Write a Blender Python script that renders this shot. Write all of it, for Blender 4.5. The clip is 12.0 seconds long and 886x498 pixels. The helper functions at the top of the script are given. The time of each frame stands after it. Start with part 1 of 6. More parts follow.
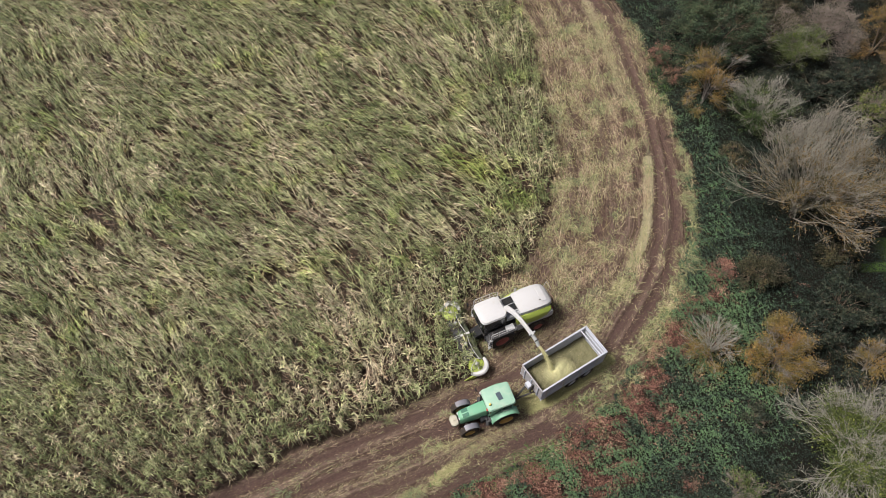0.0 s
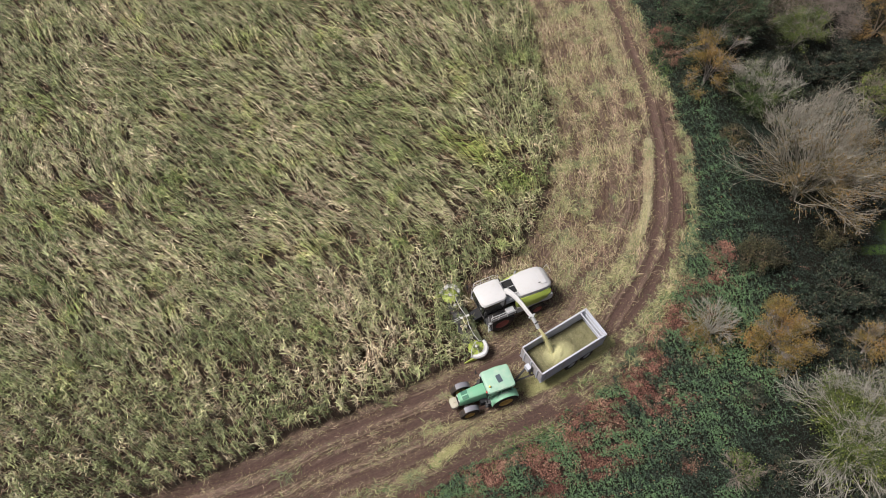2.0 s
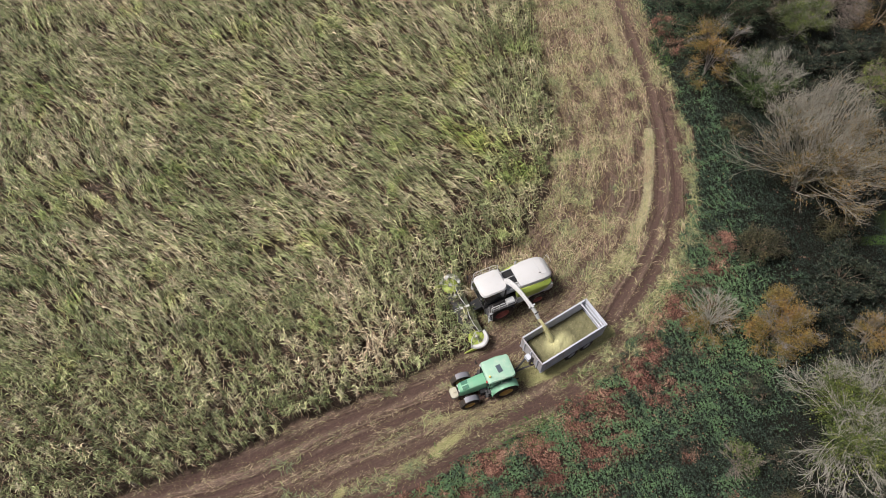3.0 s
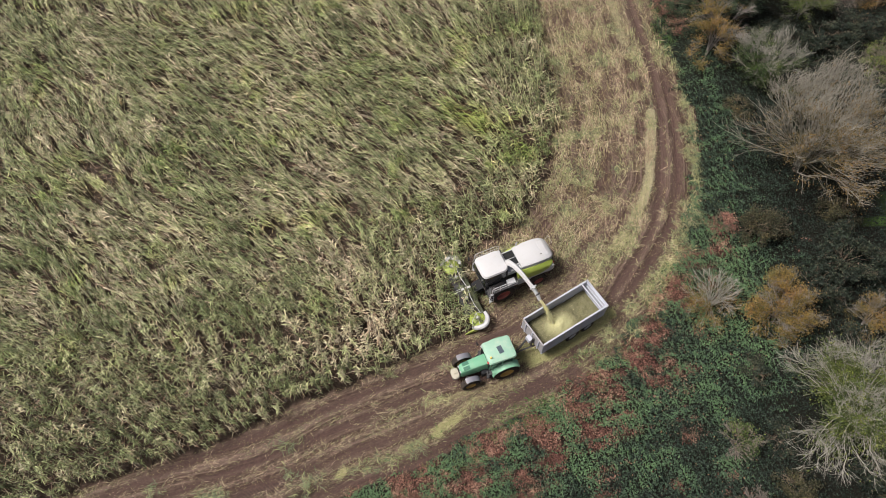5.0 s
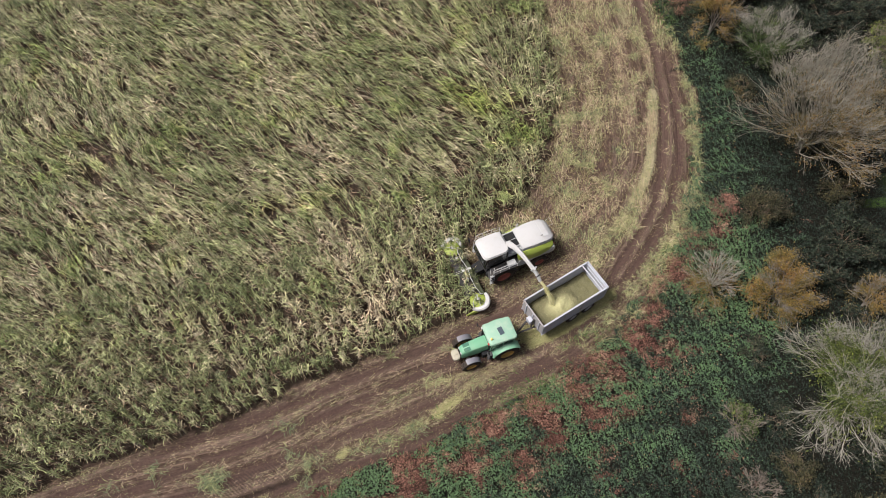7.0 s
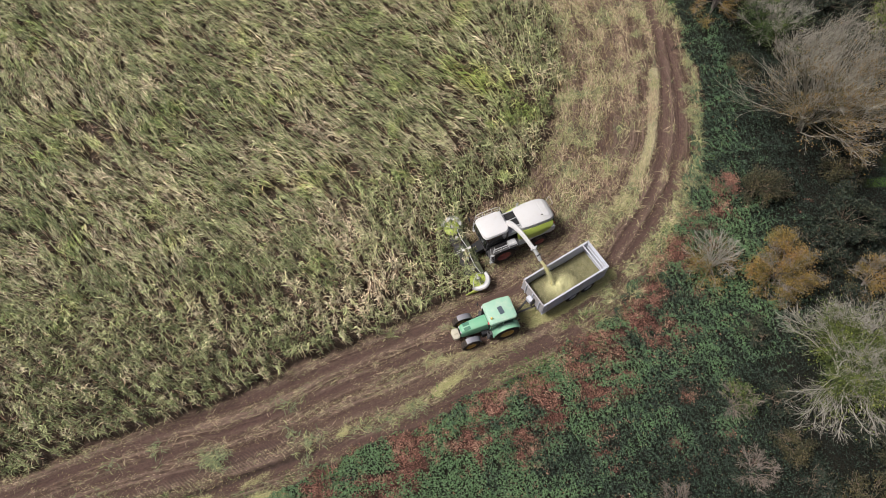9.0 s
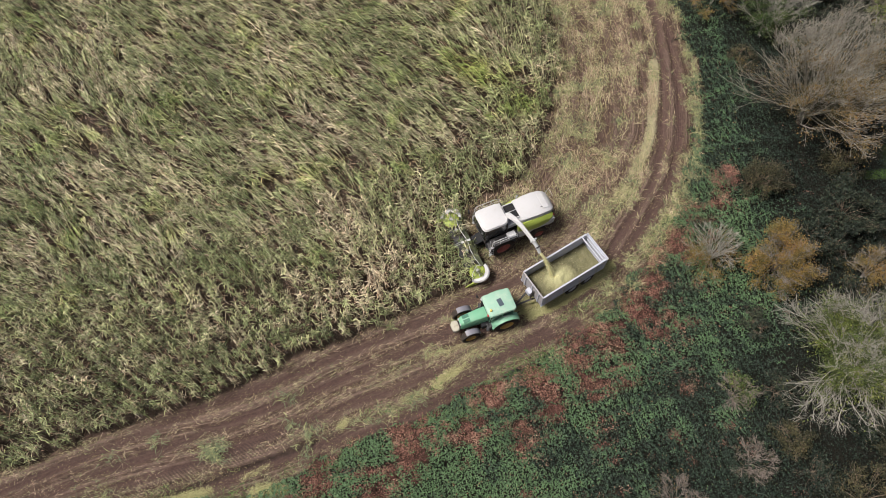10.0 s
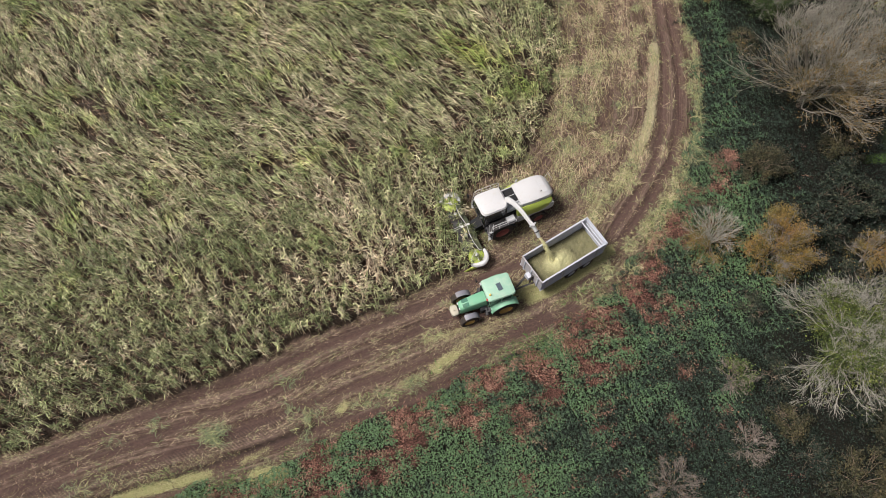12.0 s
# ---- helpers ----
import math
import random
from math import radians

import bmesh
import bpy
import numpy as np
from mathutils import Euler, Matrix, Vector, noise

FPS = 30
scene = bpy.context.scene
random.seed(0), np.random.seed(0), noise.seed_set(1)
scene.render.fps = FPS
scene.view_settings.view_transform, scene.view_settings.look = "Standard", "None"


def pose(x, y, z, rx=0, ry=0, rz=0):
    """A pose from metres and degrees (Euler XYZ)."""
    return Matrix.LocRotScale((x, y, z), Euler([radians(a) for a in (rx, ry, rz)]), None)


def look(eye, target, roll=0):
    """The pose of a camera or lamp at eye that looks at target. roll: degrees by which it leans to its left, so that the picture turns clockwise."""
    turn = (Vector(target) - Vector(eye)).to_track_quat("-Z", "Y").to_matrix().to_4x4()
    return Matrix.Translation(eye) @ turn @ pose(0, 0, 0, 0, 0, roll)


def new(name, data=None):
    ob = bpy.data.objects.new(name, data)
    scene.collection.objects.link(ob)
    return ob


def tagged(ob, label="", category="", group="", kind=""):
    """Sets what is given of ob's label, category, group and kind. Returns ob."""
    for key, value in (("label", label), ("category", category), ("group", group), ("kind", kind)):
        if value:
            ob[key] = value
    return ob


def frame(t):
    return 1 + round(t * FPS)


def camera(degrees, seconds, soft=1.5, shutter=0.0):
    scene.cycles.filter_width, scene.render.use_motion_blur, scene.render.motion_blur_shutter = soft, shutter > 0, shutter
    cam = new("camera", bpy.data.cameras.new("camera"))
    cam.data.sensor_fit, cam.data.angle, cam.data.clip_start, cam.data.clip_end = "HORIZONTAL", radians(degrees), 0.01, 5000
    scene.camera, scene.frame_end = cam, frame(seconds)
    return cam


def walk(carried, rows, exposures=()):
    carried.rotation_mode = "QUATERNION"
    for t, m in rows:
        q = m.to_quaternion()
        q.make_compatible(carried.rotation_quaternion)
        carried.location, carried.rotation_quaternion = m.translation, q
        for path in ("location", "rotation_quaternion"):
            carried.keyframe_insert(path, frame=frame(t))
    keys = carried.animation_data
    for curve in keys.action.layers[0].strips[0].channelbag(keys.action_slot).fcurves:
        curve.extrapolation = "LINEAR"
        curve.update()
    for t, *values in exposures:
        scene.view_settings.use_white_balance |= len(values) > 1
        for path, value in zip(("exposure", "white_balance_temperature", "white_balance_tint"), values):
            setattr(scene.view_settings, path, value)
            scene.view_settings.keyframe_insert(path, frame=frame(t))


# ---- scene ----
cam = camera(59.6, 12.0, soft=0.5)
H = 52.0  # the drone hovers here, sinks and drifts by half a metre and tilts slowly downwards
PATH = [  # seconds, tilt, turn and lean in degrees
    (0.0, -57.71, 0.00, 0.00), (0.5, -57.96, -0.06, 0.06), (1.0, -58.27, -0.12, 0.12), (1.5, -58.60, -0.17, 0.15), (2.0, -58.93, -0.21, 0.18),
    (2.5, -59.27, -0.25, 0.22), (3.0, -59.63, -0.27, 0.25), (5.0, -60.98, -0.28, 0.24), (5.5, -61.28, -0.30, 0.26), (6.0, -61.60, -0.32, 0.29),
    (6.5, -61.96, -0.33, 0.28), (7.0, -62.33, -0.36, 0.31), (9.0, -63.85, -0.52, 0.48), (9.5, -64.15, -0.60, 0.54), (10.0, -64.43, -0.69, 0.62),
    (10.5, -64.75, -0.78, 0.70), (11.0, -65.06, -0.85, 0.76), (11.5, -65.33, -0.92, 0.84), (12.0, -65.60, -1.00, 0.92)]


def eye(t):
    s = t / 12
    return -0.541 * s + 0.135 * s * s, 0.022 * s + 0.113 * s * s, H - 0.866 * s + 0.315 * s * s


walk(cam, [(t, pose(*eye(t), 90 + p, -0.13, w) @ pose(0, 0, 0, 0, 0, r)) for t, p, w, r in PATH], exposures=[(0.0, 0.54), (12.0, 0.54)])

# ---- light: a bright overcast sky with a weak, wide sun ----
world = bpy.data.worlds.new("sky")
scene.world = world
world.use_nodes = True
wn = world.node_tree
sky = wn.nodes.new("ShaderNodeTexSky")
sky.sky_type = "NISHITA"
sky.sun_disc = False
SUN_EL, SUN_AZ = radians(60), radians(262)  # azimuth from +y towards +x
sky.sun_elevation, sky.sun_rotation = SUN_EL, SUN_AZ
sky.air_density, sky.dust_density, sky.ozone_density = 0.8, 9.0, 0.6
wn.nodes["Background"].inputs["Strength"].default_value = 0.048
wn.links.new(sky.outputs[0], wn.nodes["Background"].inputs["Color"])
sun = new("sun", bpy.data.lights.new("sun", "SUN"))
sun.data.energy, sun.data.angle, sun.data.color = 3.2, radians(16), (1.0, 0.955, 0.90)
sun_dir = Vector((math.sin(SUN_AZ) * math.cos(SUN_EL), math.cos(SUN_AZ) * math.cos(SUN_EL), math.sin(SUN_EL)))
sun.matrix_world = look(sun_dir * 200, (0, 0, 0))

rng = np.random.default_rng(7)


# ---- material helpers ----
class Nodes:
    """A short way to write a node material."""

    def __init__(self, name, rough=0.7, metal=0.0, spec=0.3):
        self.mat = bpy.data.materials.new(name)
        self.mat.use_nodes = True
        self.tree = self.mat.node_tree
        self.bsdf = self.tree.nodes["Principled BSDF"]
        self.bsdf.inputs["Roughness"].default_value = rough
        self.bsdf.inputs["Metallic"].default_value = metal
        self.bsdf.inputs["Specular IOR Level"].default_value = spec

    def add(self, kind, **values):
        n = self.tree.nodes.new(kind)
        for key, value in values.items():
            n.inputs[key.replace("_", " ")].default_value = value
        return n

    def put(self, source, node, socket):
        self.tree.links.new(source, node.inputs[socket])

    def place(self, scale=(1, 1, 1)):
        geo = self.add("ShaderNodeTexCoord")
        mp = self.add("ShaderNodeMapping")
        mp.inputs["Scale"].default_value = scale
        self.put(geo.outputs["Object"], mp, "Vector")
        return mp.outputs[0]

    def noise(self, scale, detail=4.0, rough=0.6, where=None):
        n = self.add("ShaderNodeTexNoise", Scale=scale, Detail=detail, Roughness=rough)
        self.put(where if where is not None else self.place(), n, "Vector")
        return n.outputs["Fac"]

    def attr(self, name):
        n = self.add("ShaderNodeAttribute")
        n.attribute_name = name
        return n.outputs["Fac"]

    def island(self):
        return self.add("ShaderNodeNewGeometry").outputs["Random Per Island"]

    def ramp(self, fac, stops):
        n = self.tree.nodes.new("ShaderNodeValToRGB")
        els = n.color_ramp.elements
        while len(els) < len(stops):
            els.new(0.5)
        for e, (p, c) in zip(els, stops):
            e.position, e.color = p, (*c, 1) if len(c) == 3 else c
        self.put(fac, n, "Fac")
        return n.outputs["Color"]

    def level(self, fac, lo, hi, a=0.0, b=1.0):
        n = self.add("ShaderNodeMapRange")
        for k, v in (("From Min", lo), ("From Max", hi), ("To Min", a), ("To Max", b)):
            n.inputs[k].default_value = v
        self.put(fac, n, "Value")
        return n.outputs[0]

    def math(self, op, a, b):
        n = self.tree.nodes.new("ShaderNodeMath")
        n.operation = op
        for i, v in enumerate((a, b)):
            if isinstance(v, (int, float)):
                n.inputs[i].default_value = v
            else:
                self.tree.links.new(v, n.inputs[i])
        return n.outputs[0]

    def mix(self, fac, a, b, mode="MIX"):
        n = self.tree.nodes.new("ShaderNodeMix")
        n.data_type, n.blend_type = "RGBA", mode
        for socket, v in ((n.inputs[0], fac), (n.inputs[6], a), (n.inputs[7], b)):
            if isinstance(v, (int, float)):
                socket.default_value = v
            elif isinstance(v, tuple):
                socket.default_value = (*v, 1)
            else:
                self.tree.links.new(v, socket)
        return n.outputs[2]

    def colour(self, c):
        if isinstance(c, tuple):
            self.bsdf.inputs["Base Color"].default_value = (*c, 1)
        else:
            self.put(c, self.bsdf, "Base Color")
        return self

    def rough(self, socket):
        self.put(socket, self.bsdf, "Roughness")
        return self

    def bump(self, height, strength=0.3, distance=0.02):
        n = self.add("ShaderNodeBump", Strength=strength, Distance=distance)
        self.put(height, n, "Height")
        self.put(n.outputs[0], self.bsdf, "Normal")
        return self

    def leafy(self, amount):
        """Lets some light through, as thin leaves do."""
        out = self.tree.nodes["Material Output"]
        tr = self.add("ShaderNodeBsdfTranslucent")
        col = self.bsdf.inputs["Base Color"].links[0].from_socket
        self.put(col, tr, "Color")
        mx = self.add("ShaderNodeMixShader", Fac=amount)
        self.tree.links.new(self.bsdf.outputs[0], mx.inputs[1])
        self.tree.links.new(tr.outputs[0], mx.inputs[2])
        self.tree.links.new(mx.outputs[0], out.inputs["Surface"])
        return self


def paint(name, colour, dirt=(0.12, 0.09, 0.06), amount=0.35, rough=0.35, metal=0.0):
    """Sprayed paint or plain metal with dust and mud splashes."""
    n = Nodes(name, rough, metal, 0.5 if rough < 0.5 else 0.2)
    big = n.noise(1.7, 5)
    small = n.noise(23, 3)
    f = n.math("MULTIPLY", n.level(big, 0.48, 0.78), n.level(small, 0.3, 0.7))
    f = n.math("MULTIPLY", f, amount)
    tone = n.mix(n.level(small, 0.2, 0.8, 0.0, 0.22), colour, tuple(c * 0.72 for c in colour))
    n.colour(n.mix(f, tone, dirt))
    n.rough(n.level(big, 0.3, 0.8, rough, min(1, rough + 0.3)))
    return n.mat


def plant_material(name, ramp, rough=0.55, through_light=0.25, by="age_tone", jitter=0.35, spec=0.35, vary=0.6, lush=None, tone=None):
    """Leaf colour from an attribute for ripeness and painted tone, broken up leaf by leaf."""
    n = Nodes(name, rough, 0.0, spec)
    a = n.attr(by)
    i = n.island()
    f = n.math("ADD", a, n.level(i, 0, 1, -jitter / 2, jitter / 2))
    col = n.ramp(f, ramp)
    shade = n.ramp(n.math("FRACT", n.math("MULTIPLY", i, 17.3), 0.0), [(0.0, (1 - vary,) * 3), (0.5, (1.0,) * 3), (1.0, (1 + vary * 0.7,) * 3)])
    col = n.mix(1.0, col, shade, "MULTIPLY")
    fine = n.noise(30, 2)
    col = n.mix(n.level(fine, 0.35, 0.7, 0.0, 0.5), col, (0.72, 0.68, 0.62), "MULTIPLY")
    if lush:
        col = n.mix(n.level(n.attr(lush), 0.0, 1.0), col, (0.92, 1.12, 0.54), "MULTIPLY")
    if tone:
        grey = n.tree.nodes.new("ShaderNodeCombineColor")
        for c in ("Red", "Green", "Blue"):
            n.put(n.attr(tone), grey, c)
        col = n.mix(1.0, col, grey.outputs[0], "MULTIPLY")
    n.colour(col).leafy(through_light)
    return n.mat


# ---- plan: lines on the ground in metres ----
EDGE_LOW = [(-52, -1.5), (-40, 4.0), (-29.2, 8.6), (-22.0, 11.4), (-18.3, 12.6), (-14.7, 13.9), (-11.1, 16.0), (-7.3, 17.6), (-4.6, 18.8), (-1.0, 20.7), (2.0, 21.9)]
HEADER_LINE = [(3.05, 22.3), (2.07, 24.85), (0.85, 27.5)]
EDGE_HIGH = [(0.55, 27.7), (2.8, 28.8), (5.3, 30.2), (7.1, 32.0), (8.4, 35.2), (9.6, 40.6), (9.6, 45.5), (9.0, 49.4), (8.6, 56.9), (7.6, 62), (6.5, 68), (5, 74)]
FIELD = EDGE_LOW + HEADER_LINE + EDGE_HIGH + [(-62, 74), (-62, -6)]
VERGE = [(-30, 1.5), (-20.5, 5.4), (-16.2, 6.6), (-13.2, 7.2), (-10.3, 8.1), (-8.2, 9.2), (-5.4, 10.9), (-0.9, 12.8), (2.9, 14.5), (4.5, 15.5), (7.7, 16.8), (9.8, 18.4), (10.7, 19.3), (12.4, 20.4), (13.4, 21.8), (14.5, 23.3), (15.6, 25.1), (17.3, 27.5), (18.9, 30.0), (20.5, 33.6), (21.0, 37.5), (21.3, 41.0), (20.8, 45.3), (20.3, 50), (19.2, 57.5), (17.5, 62.4), (14.5, 70), (13, 76)]
WOOD = VERGE + [(90, 76), (90, -20), (-30, -20)]
OUTER_RUT = [(13, 66), (15.0, 62.4), (16.4, 60), (17.5, 54.1), (18.1, 49.9), (18.5, 45.9), (18.5, 42.2), (18.1, 38.1), (17.3, 33.6), (16.1, 30.0), (14.2, 27.2), (12.4, 24.6), (10.4, 22.4), (7.6, 20.3), (3.4, 18.6)]
INNER_TRACK = [(19.3, 46), (19.4, 42.2), (19.3, 38.5), (18.9, 35.2), (17.8, 31.0), (15.9, 27.8), (13.9, 25.1), (11.6, 22.6)]
VERGE_TRACK = [(9.9, 18.2), (7.0, 18.2), (4.6, 16.8), (2.6, 15.1), (-2.7, 12.0), (-6.2, 11.0), (-9.6, 9.9), (-13.0, 8.5), (-18.0, 6.5), (-22, 5.0), (-34, 0)]
LOW_TRACK = [(9.4, 18.9), (6.4, 17.4), (3.4, 16.2), (0.6, 15.8), (-3.2, 14.2), (-8.5, 12.3), (-14.4, 9.9), (-20, 8.0), (-28.8, 5.6), (-40, 1)]
MIDDLE_TRACK = [(10.6, 21.2), (8.2, 20.2), (5.8, 18.9), (0.6, 18.3), (-6.3, 15.1), (-12.6, 12.5), (-17.9, 10.3), (-25.3, 7.4), (-40, 2)]
MAIZE_TRACK = [(10.9, 24.6), (6.4, 22.6), (2.7, 21.0), (-1.0, 19.2), (-7.2, 16.4), (-14.6, 13.4), (-18.2, 11.9), (-28.8, 7.2), (-42, 2)]
STUBBLE_TRACK = [(11.5, 62), (13.0, 52), (13.4, 44), (12.9, 36), (11.6, 31.6), (8.6, 28.3), (5.6, 26.8)]
NARROW_TRACK = [(12.6, 50), (11.6, 44), (11.4, 38), (10.0, 33.4), (7.2, 30.4)]
HARVEST_TRACK = [(14.6, 48), (15.0, 42), (14.6, 36), (13.2, 31.6), (10.5, 28.0), (6.8, 25.4)]
RUTS = [OUTER_RUT, INNER_TRACK, VERGE_TRACK, LOW_TRACK, MIDDLE_TRACK, MAIZE_TRACK, STUBBLE_TRACK, NARROW_TRACK, HARVEST_TRACK]
CRACK = [(-26.2, 5.0), (-22.4, 5.9), (-18.1, 7.0), (-14.7, 8.3), (-11.9, 9.4), (-9.8, 10.1), (-8.2, 10.8)]  # narrow dark slip along the lowest wheel track
UPPER_CHAFF = [  # line, half width, amount
    ([(17.7, 42.0), (17.2, 38.1), (16.7, 35.2), (15.9, 33.1), (14.9, 31.4)], 0.34, 0.95),
    ([(14.9, 31.4), (13.2, 29.2), (11.0, 27.0)], 0.45, 0.40),
    ([(14.3, 62), (15.8, 55), (16.3, 50)], 0.55, 0.55),
    ([(10.6, 22.9), (8.9, 21.7), (6.4, 20.6), (4.4, 19.4)], 0.50, 0.85),
    ([(12.9, 24.0), (12.3, 23.4)], 0.24, 0.45),
    ([(12.3, 23.4), (10.9, 22.2), (8.3, 20.5), (6.3, 19.6)], 0.38, 0.9),
    ([(1.8, 17.5), (0.6, 16.9), (-1.1, 16.5)], 0.30, 0.45),
    ([(6.5, 19.6), (4.3, 18.0), (2.6, 17.2), (1.2, 16.0), (0.3, 15.2)], 0.45, 0.36),
]
LOWER_CHAFF = [
    ([(1.7, 15.9), (0.9, 15.5)], 0.36, 0.5),
    ([(0.9, 15.5), (0.0, 14.9), (-0.4, 14.5)], 0.40, 0.7),
    ([(-1.2, 14.0), (-2.6, 13.4)], 0.35, 0.5),
    ([(-6.4, 12.0), (-6.8, 11.6)], 0.3, 0.7),
    ([(-21.3, 5.7), (-19.3, 6.4), (-15.1, 7.5)], 0.34, 0.75),
    ([(-13.0, 8.3), (-11.2, 9.2)], 0.25, 0.5),
    ([(-11.9, 7.4), (-10.4, 7.5)], 0.5, 0.9),
]
CHAFF = UPPER_CHAFF + LOWER_CHAFF


def inside(poly, x, y):
    """Which of the points lie in the polygon."""
    hit = np.zeros(x.shape, bool)
    for (x0, y0), (x1, y1) in zip(poly, poly[1:] + poly[:1]):
        if y0 == y1:
            continue
        hit ^= ((y0 > y) != (y1 > y)) & (x < (x1 - x0) * (y - y0) / (y1 - y0) + x0)
    return hit


def line_distance(line, x, y):
    best = np.full(x.shape, 1e9)
    for (x0, y0), (x1, y1) in zip(line, line[1:]):
        dx, dy = x1 - x0, y1 - y0
        s = np.clip(((x - x0) * dx + (y - y0) * dy) / (dx * dx + dy * dy), 0, 1)
        best = np.minimum(best, np.hypot(x - x0 - s * dx, y - y0 - s * dy))
    return best


WAVES = rng.normal(size=(60, 2)), rng.uniform(0, 6.283, 60)


def lumps(x, y, size, shift=0):
    """Smooth random unevenness of about that size in metres, from -1 to 1."""
    k = 12
    d, ph = WAVES[0][shift * 7 % 48:][:k], WAVES[1][shift * 7 % 48:][:k]
    v = sum(np.sin((x * d[i, 0] + y * d[i, 1]) * 3.6 / size + ph[i] + shift) for i in range(k))
    return np.clip(v / 4.2, -1, 1)


def in_crop(x, y):
    """The standing maize, with a ragged margin."""
    return inside(FIELD, x + 0.50 * lumps(x, y, 1.5, 4) + 0.30 * lumps(x, y, 0.6, 1), y + 0.25 * lumps(x, y, 0.9, 2))


def in_wood(x, y):
    """The overgrown bank, with a ragged margin."""
    return inside(WOOD, x + 0.45 * np.clip((y - 26) / 4, 0, 1) + 0.55 * lumps(x, y, 2.2, 2) + 0.40 * lumps(x, y, 0.7, 5), y + 0.40 * lumps(x, y, 1.7, 3))


# ---- mesh helpers ----
def grid_mesh(name, verts, quads, material, attrs=None, smooth=False):
    me = bpy.data.meshes.new(name)
    verts, quads = np.asarray(verts, np.float32), np.asarray(quads, np.int32)
    k = quads.shape[1]
    me.vertices.add(len(verts))
    me.vertices.foreach_set("co", verts.ravel())
    me.loops.add(quads.size)
    me.loops.foreach_set("vertex_index", quads.ravel())
    me.polygons.add(len(quads))
    me.polygons.foreach_set("loop_start", np.arange(0, quads.size, k, dtype=np.int32))
    me.update(calc_edges=True)
    if smooth:
        me.polygons.foreach_set("use_smooth", np.ones(len(quads), bool))
    for key, value in (attrs or {}).items():
        me.attributes.new(key, "FLOAT", "POINT").data.foreach_set("value", np.asarray(value, np.float32).ravel())
    me.materials.append(material)
    return me


def ribbons(centre, side, values):
    """Strips of quads: centre and side are (n, k, 3); values one number a strip. Gives vertices, quads and an age a vertex."""
    n, k, _ = centre.shape
    v = np.stack([centre - side, centre + side], axis=2).reshape(-1, 3)
    i = np.arange(n)[:, None] * (2 * k) + np.arange(k - 1)[None] * 2
    q = np.stack([i, i + 1, i + 3, i + 2], axis=2).reshape(-1, 4)
    return v, q, np.repeat(values, 2 * k)


def tris(q):
    """Quads as triangles."""
    return np.concatenate([q[:, [0, 1, 2]], q[:, [0, 2, 3]]])


def tubes(centre, radius, sides):
    """Tapered tubes along (n, k, 3) lines with radii (n, k)."""
    n, k, _ = centre.shape
    t = np.gradient(centre, axis=1)
    t /= np.linalg.norm(t, axis=2, keepdims=True) + 1e-9
    ref = np.where(np.abs(t[..., 2:3]) > 0.9, np.array([1.0, 0, 0]), np.array([0, 0, 1.0]))
    u = np.cross(t, ref)
    u /= np.linalg.norm(u, axis=2, keepdims=True) + 1e-9
    w = np.cross(t, u)
    a = np.arange(sides) * 2 * np.pi / sides
    ring = u[:, :, None] * np.cos(a)[None, None, :, None] + w[:, :, None] * np.sin(a)[None, None, :, None]
    v = (centre[:, :, None] + ring * radius[:, :, None, None]).reshape(-1, 3)
    base = np.arange(n)[:, None, None] * (k * sides) + np.arange(k - 1)[None, :, None] * sides
    s = np.arange(sides)[None, None]
    nx = (s + 1) % sides
    q = np.stack([base + s, base + nx, base + nx + sides, base + s + sides], axis=3).reshape(-1, 4)
    return v, q


def joined(pieces):
    """Several (vertices, faces, values) sets as one."""
    vs, qs, vals, o = [], [], [], 0
    for v, q, a in pieces:
        vs.append(v), qs.append(q + o), vals.append(a)
        o += len(v)
    return np.concatenate(vs), np.concatenate(qs), np.concatenate(vals)


def unit(v):
    return v / (np.linalg.norm(v, axis=-1, keepdims=True) + 1e-9)


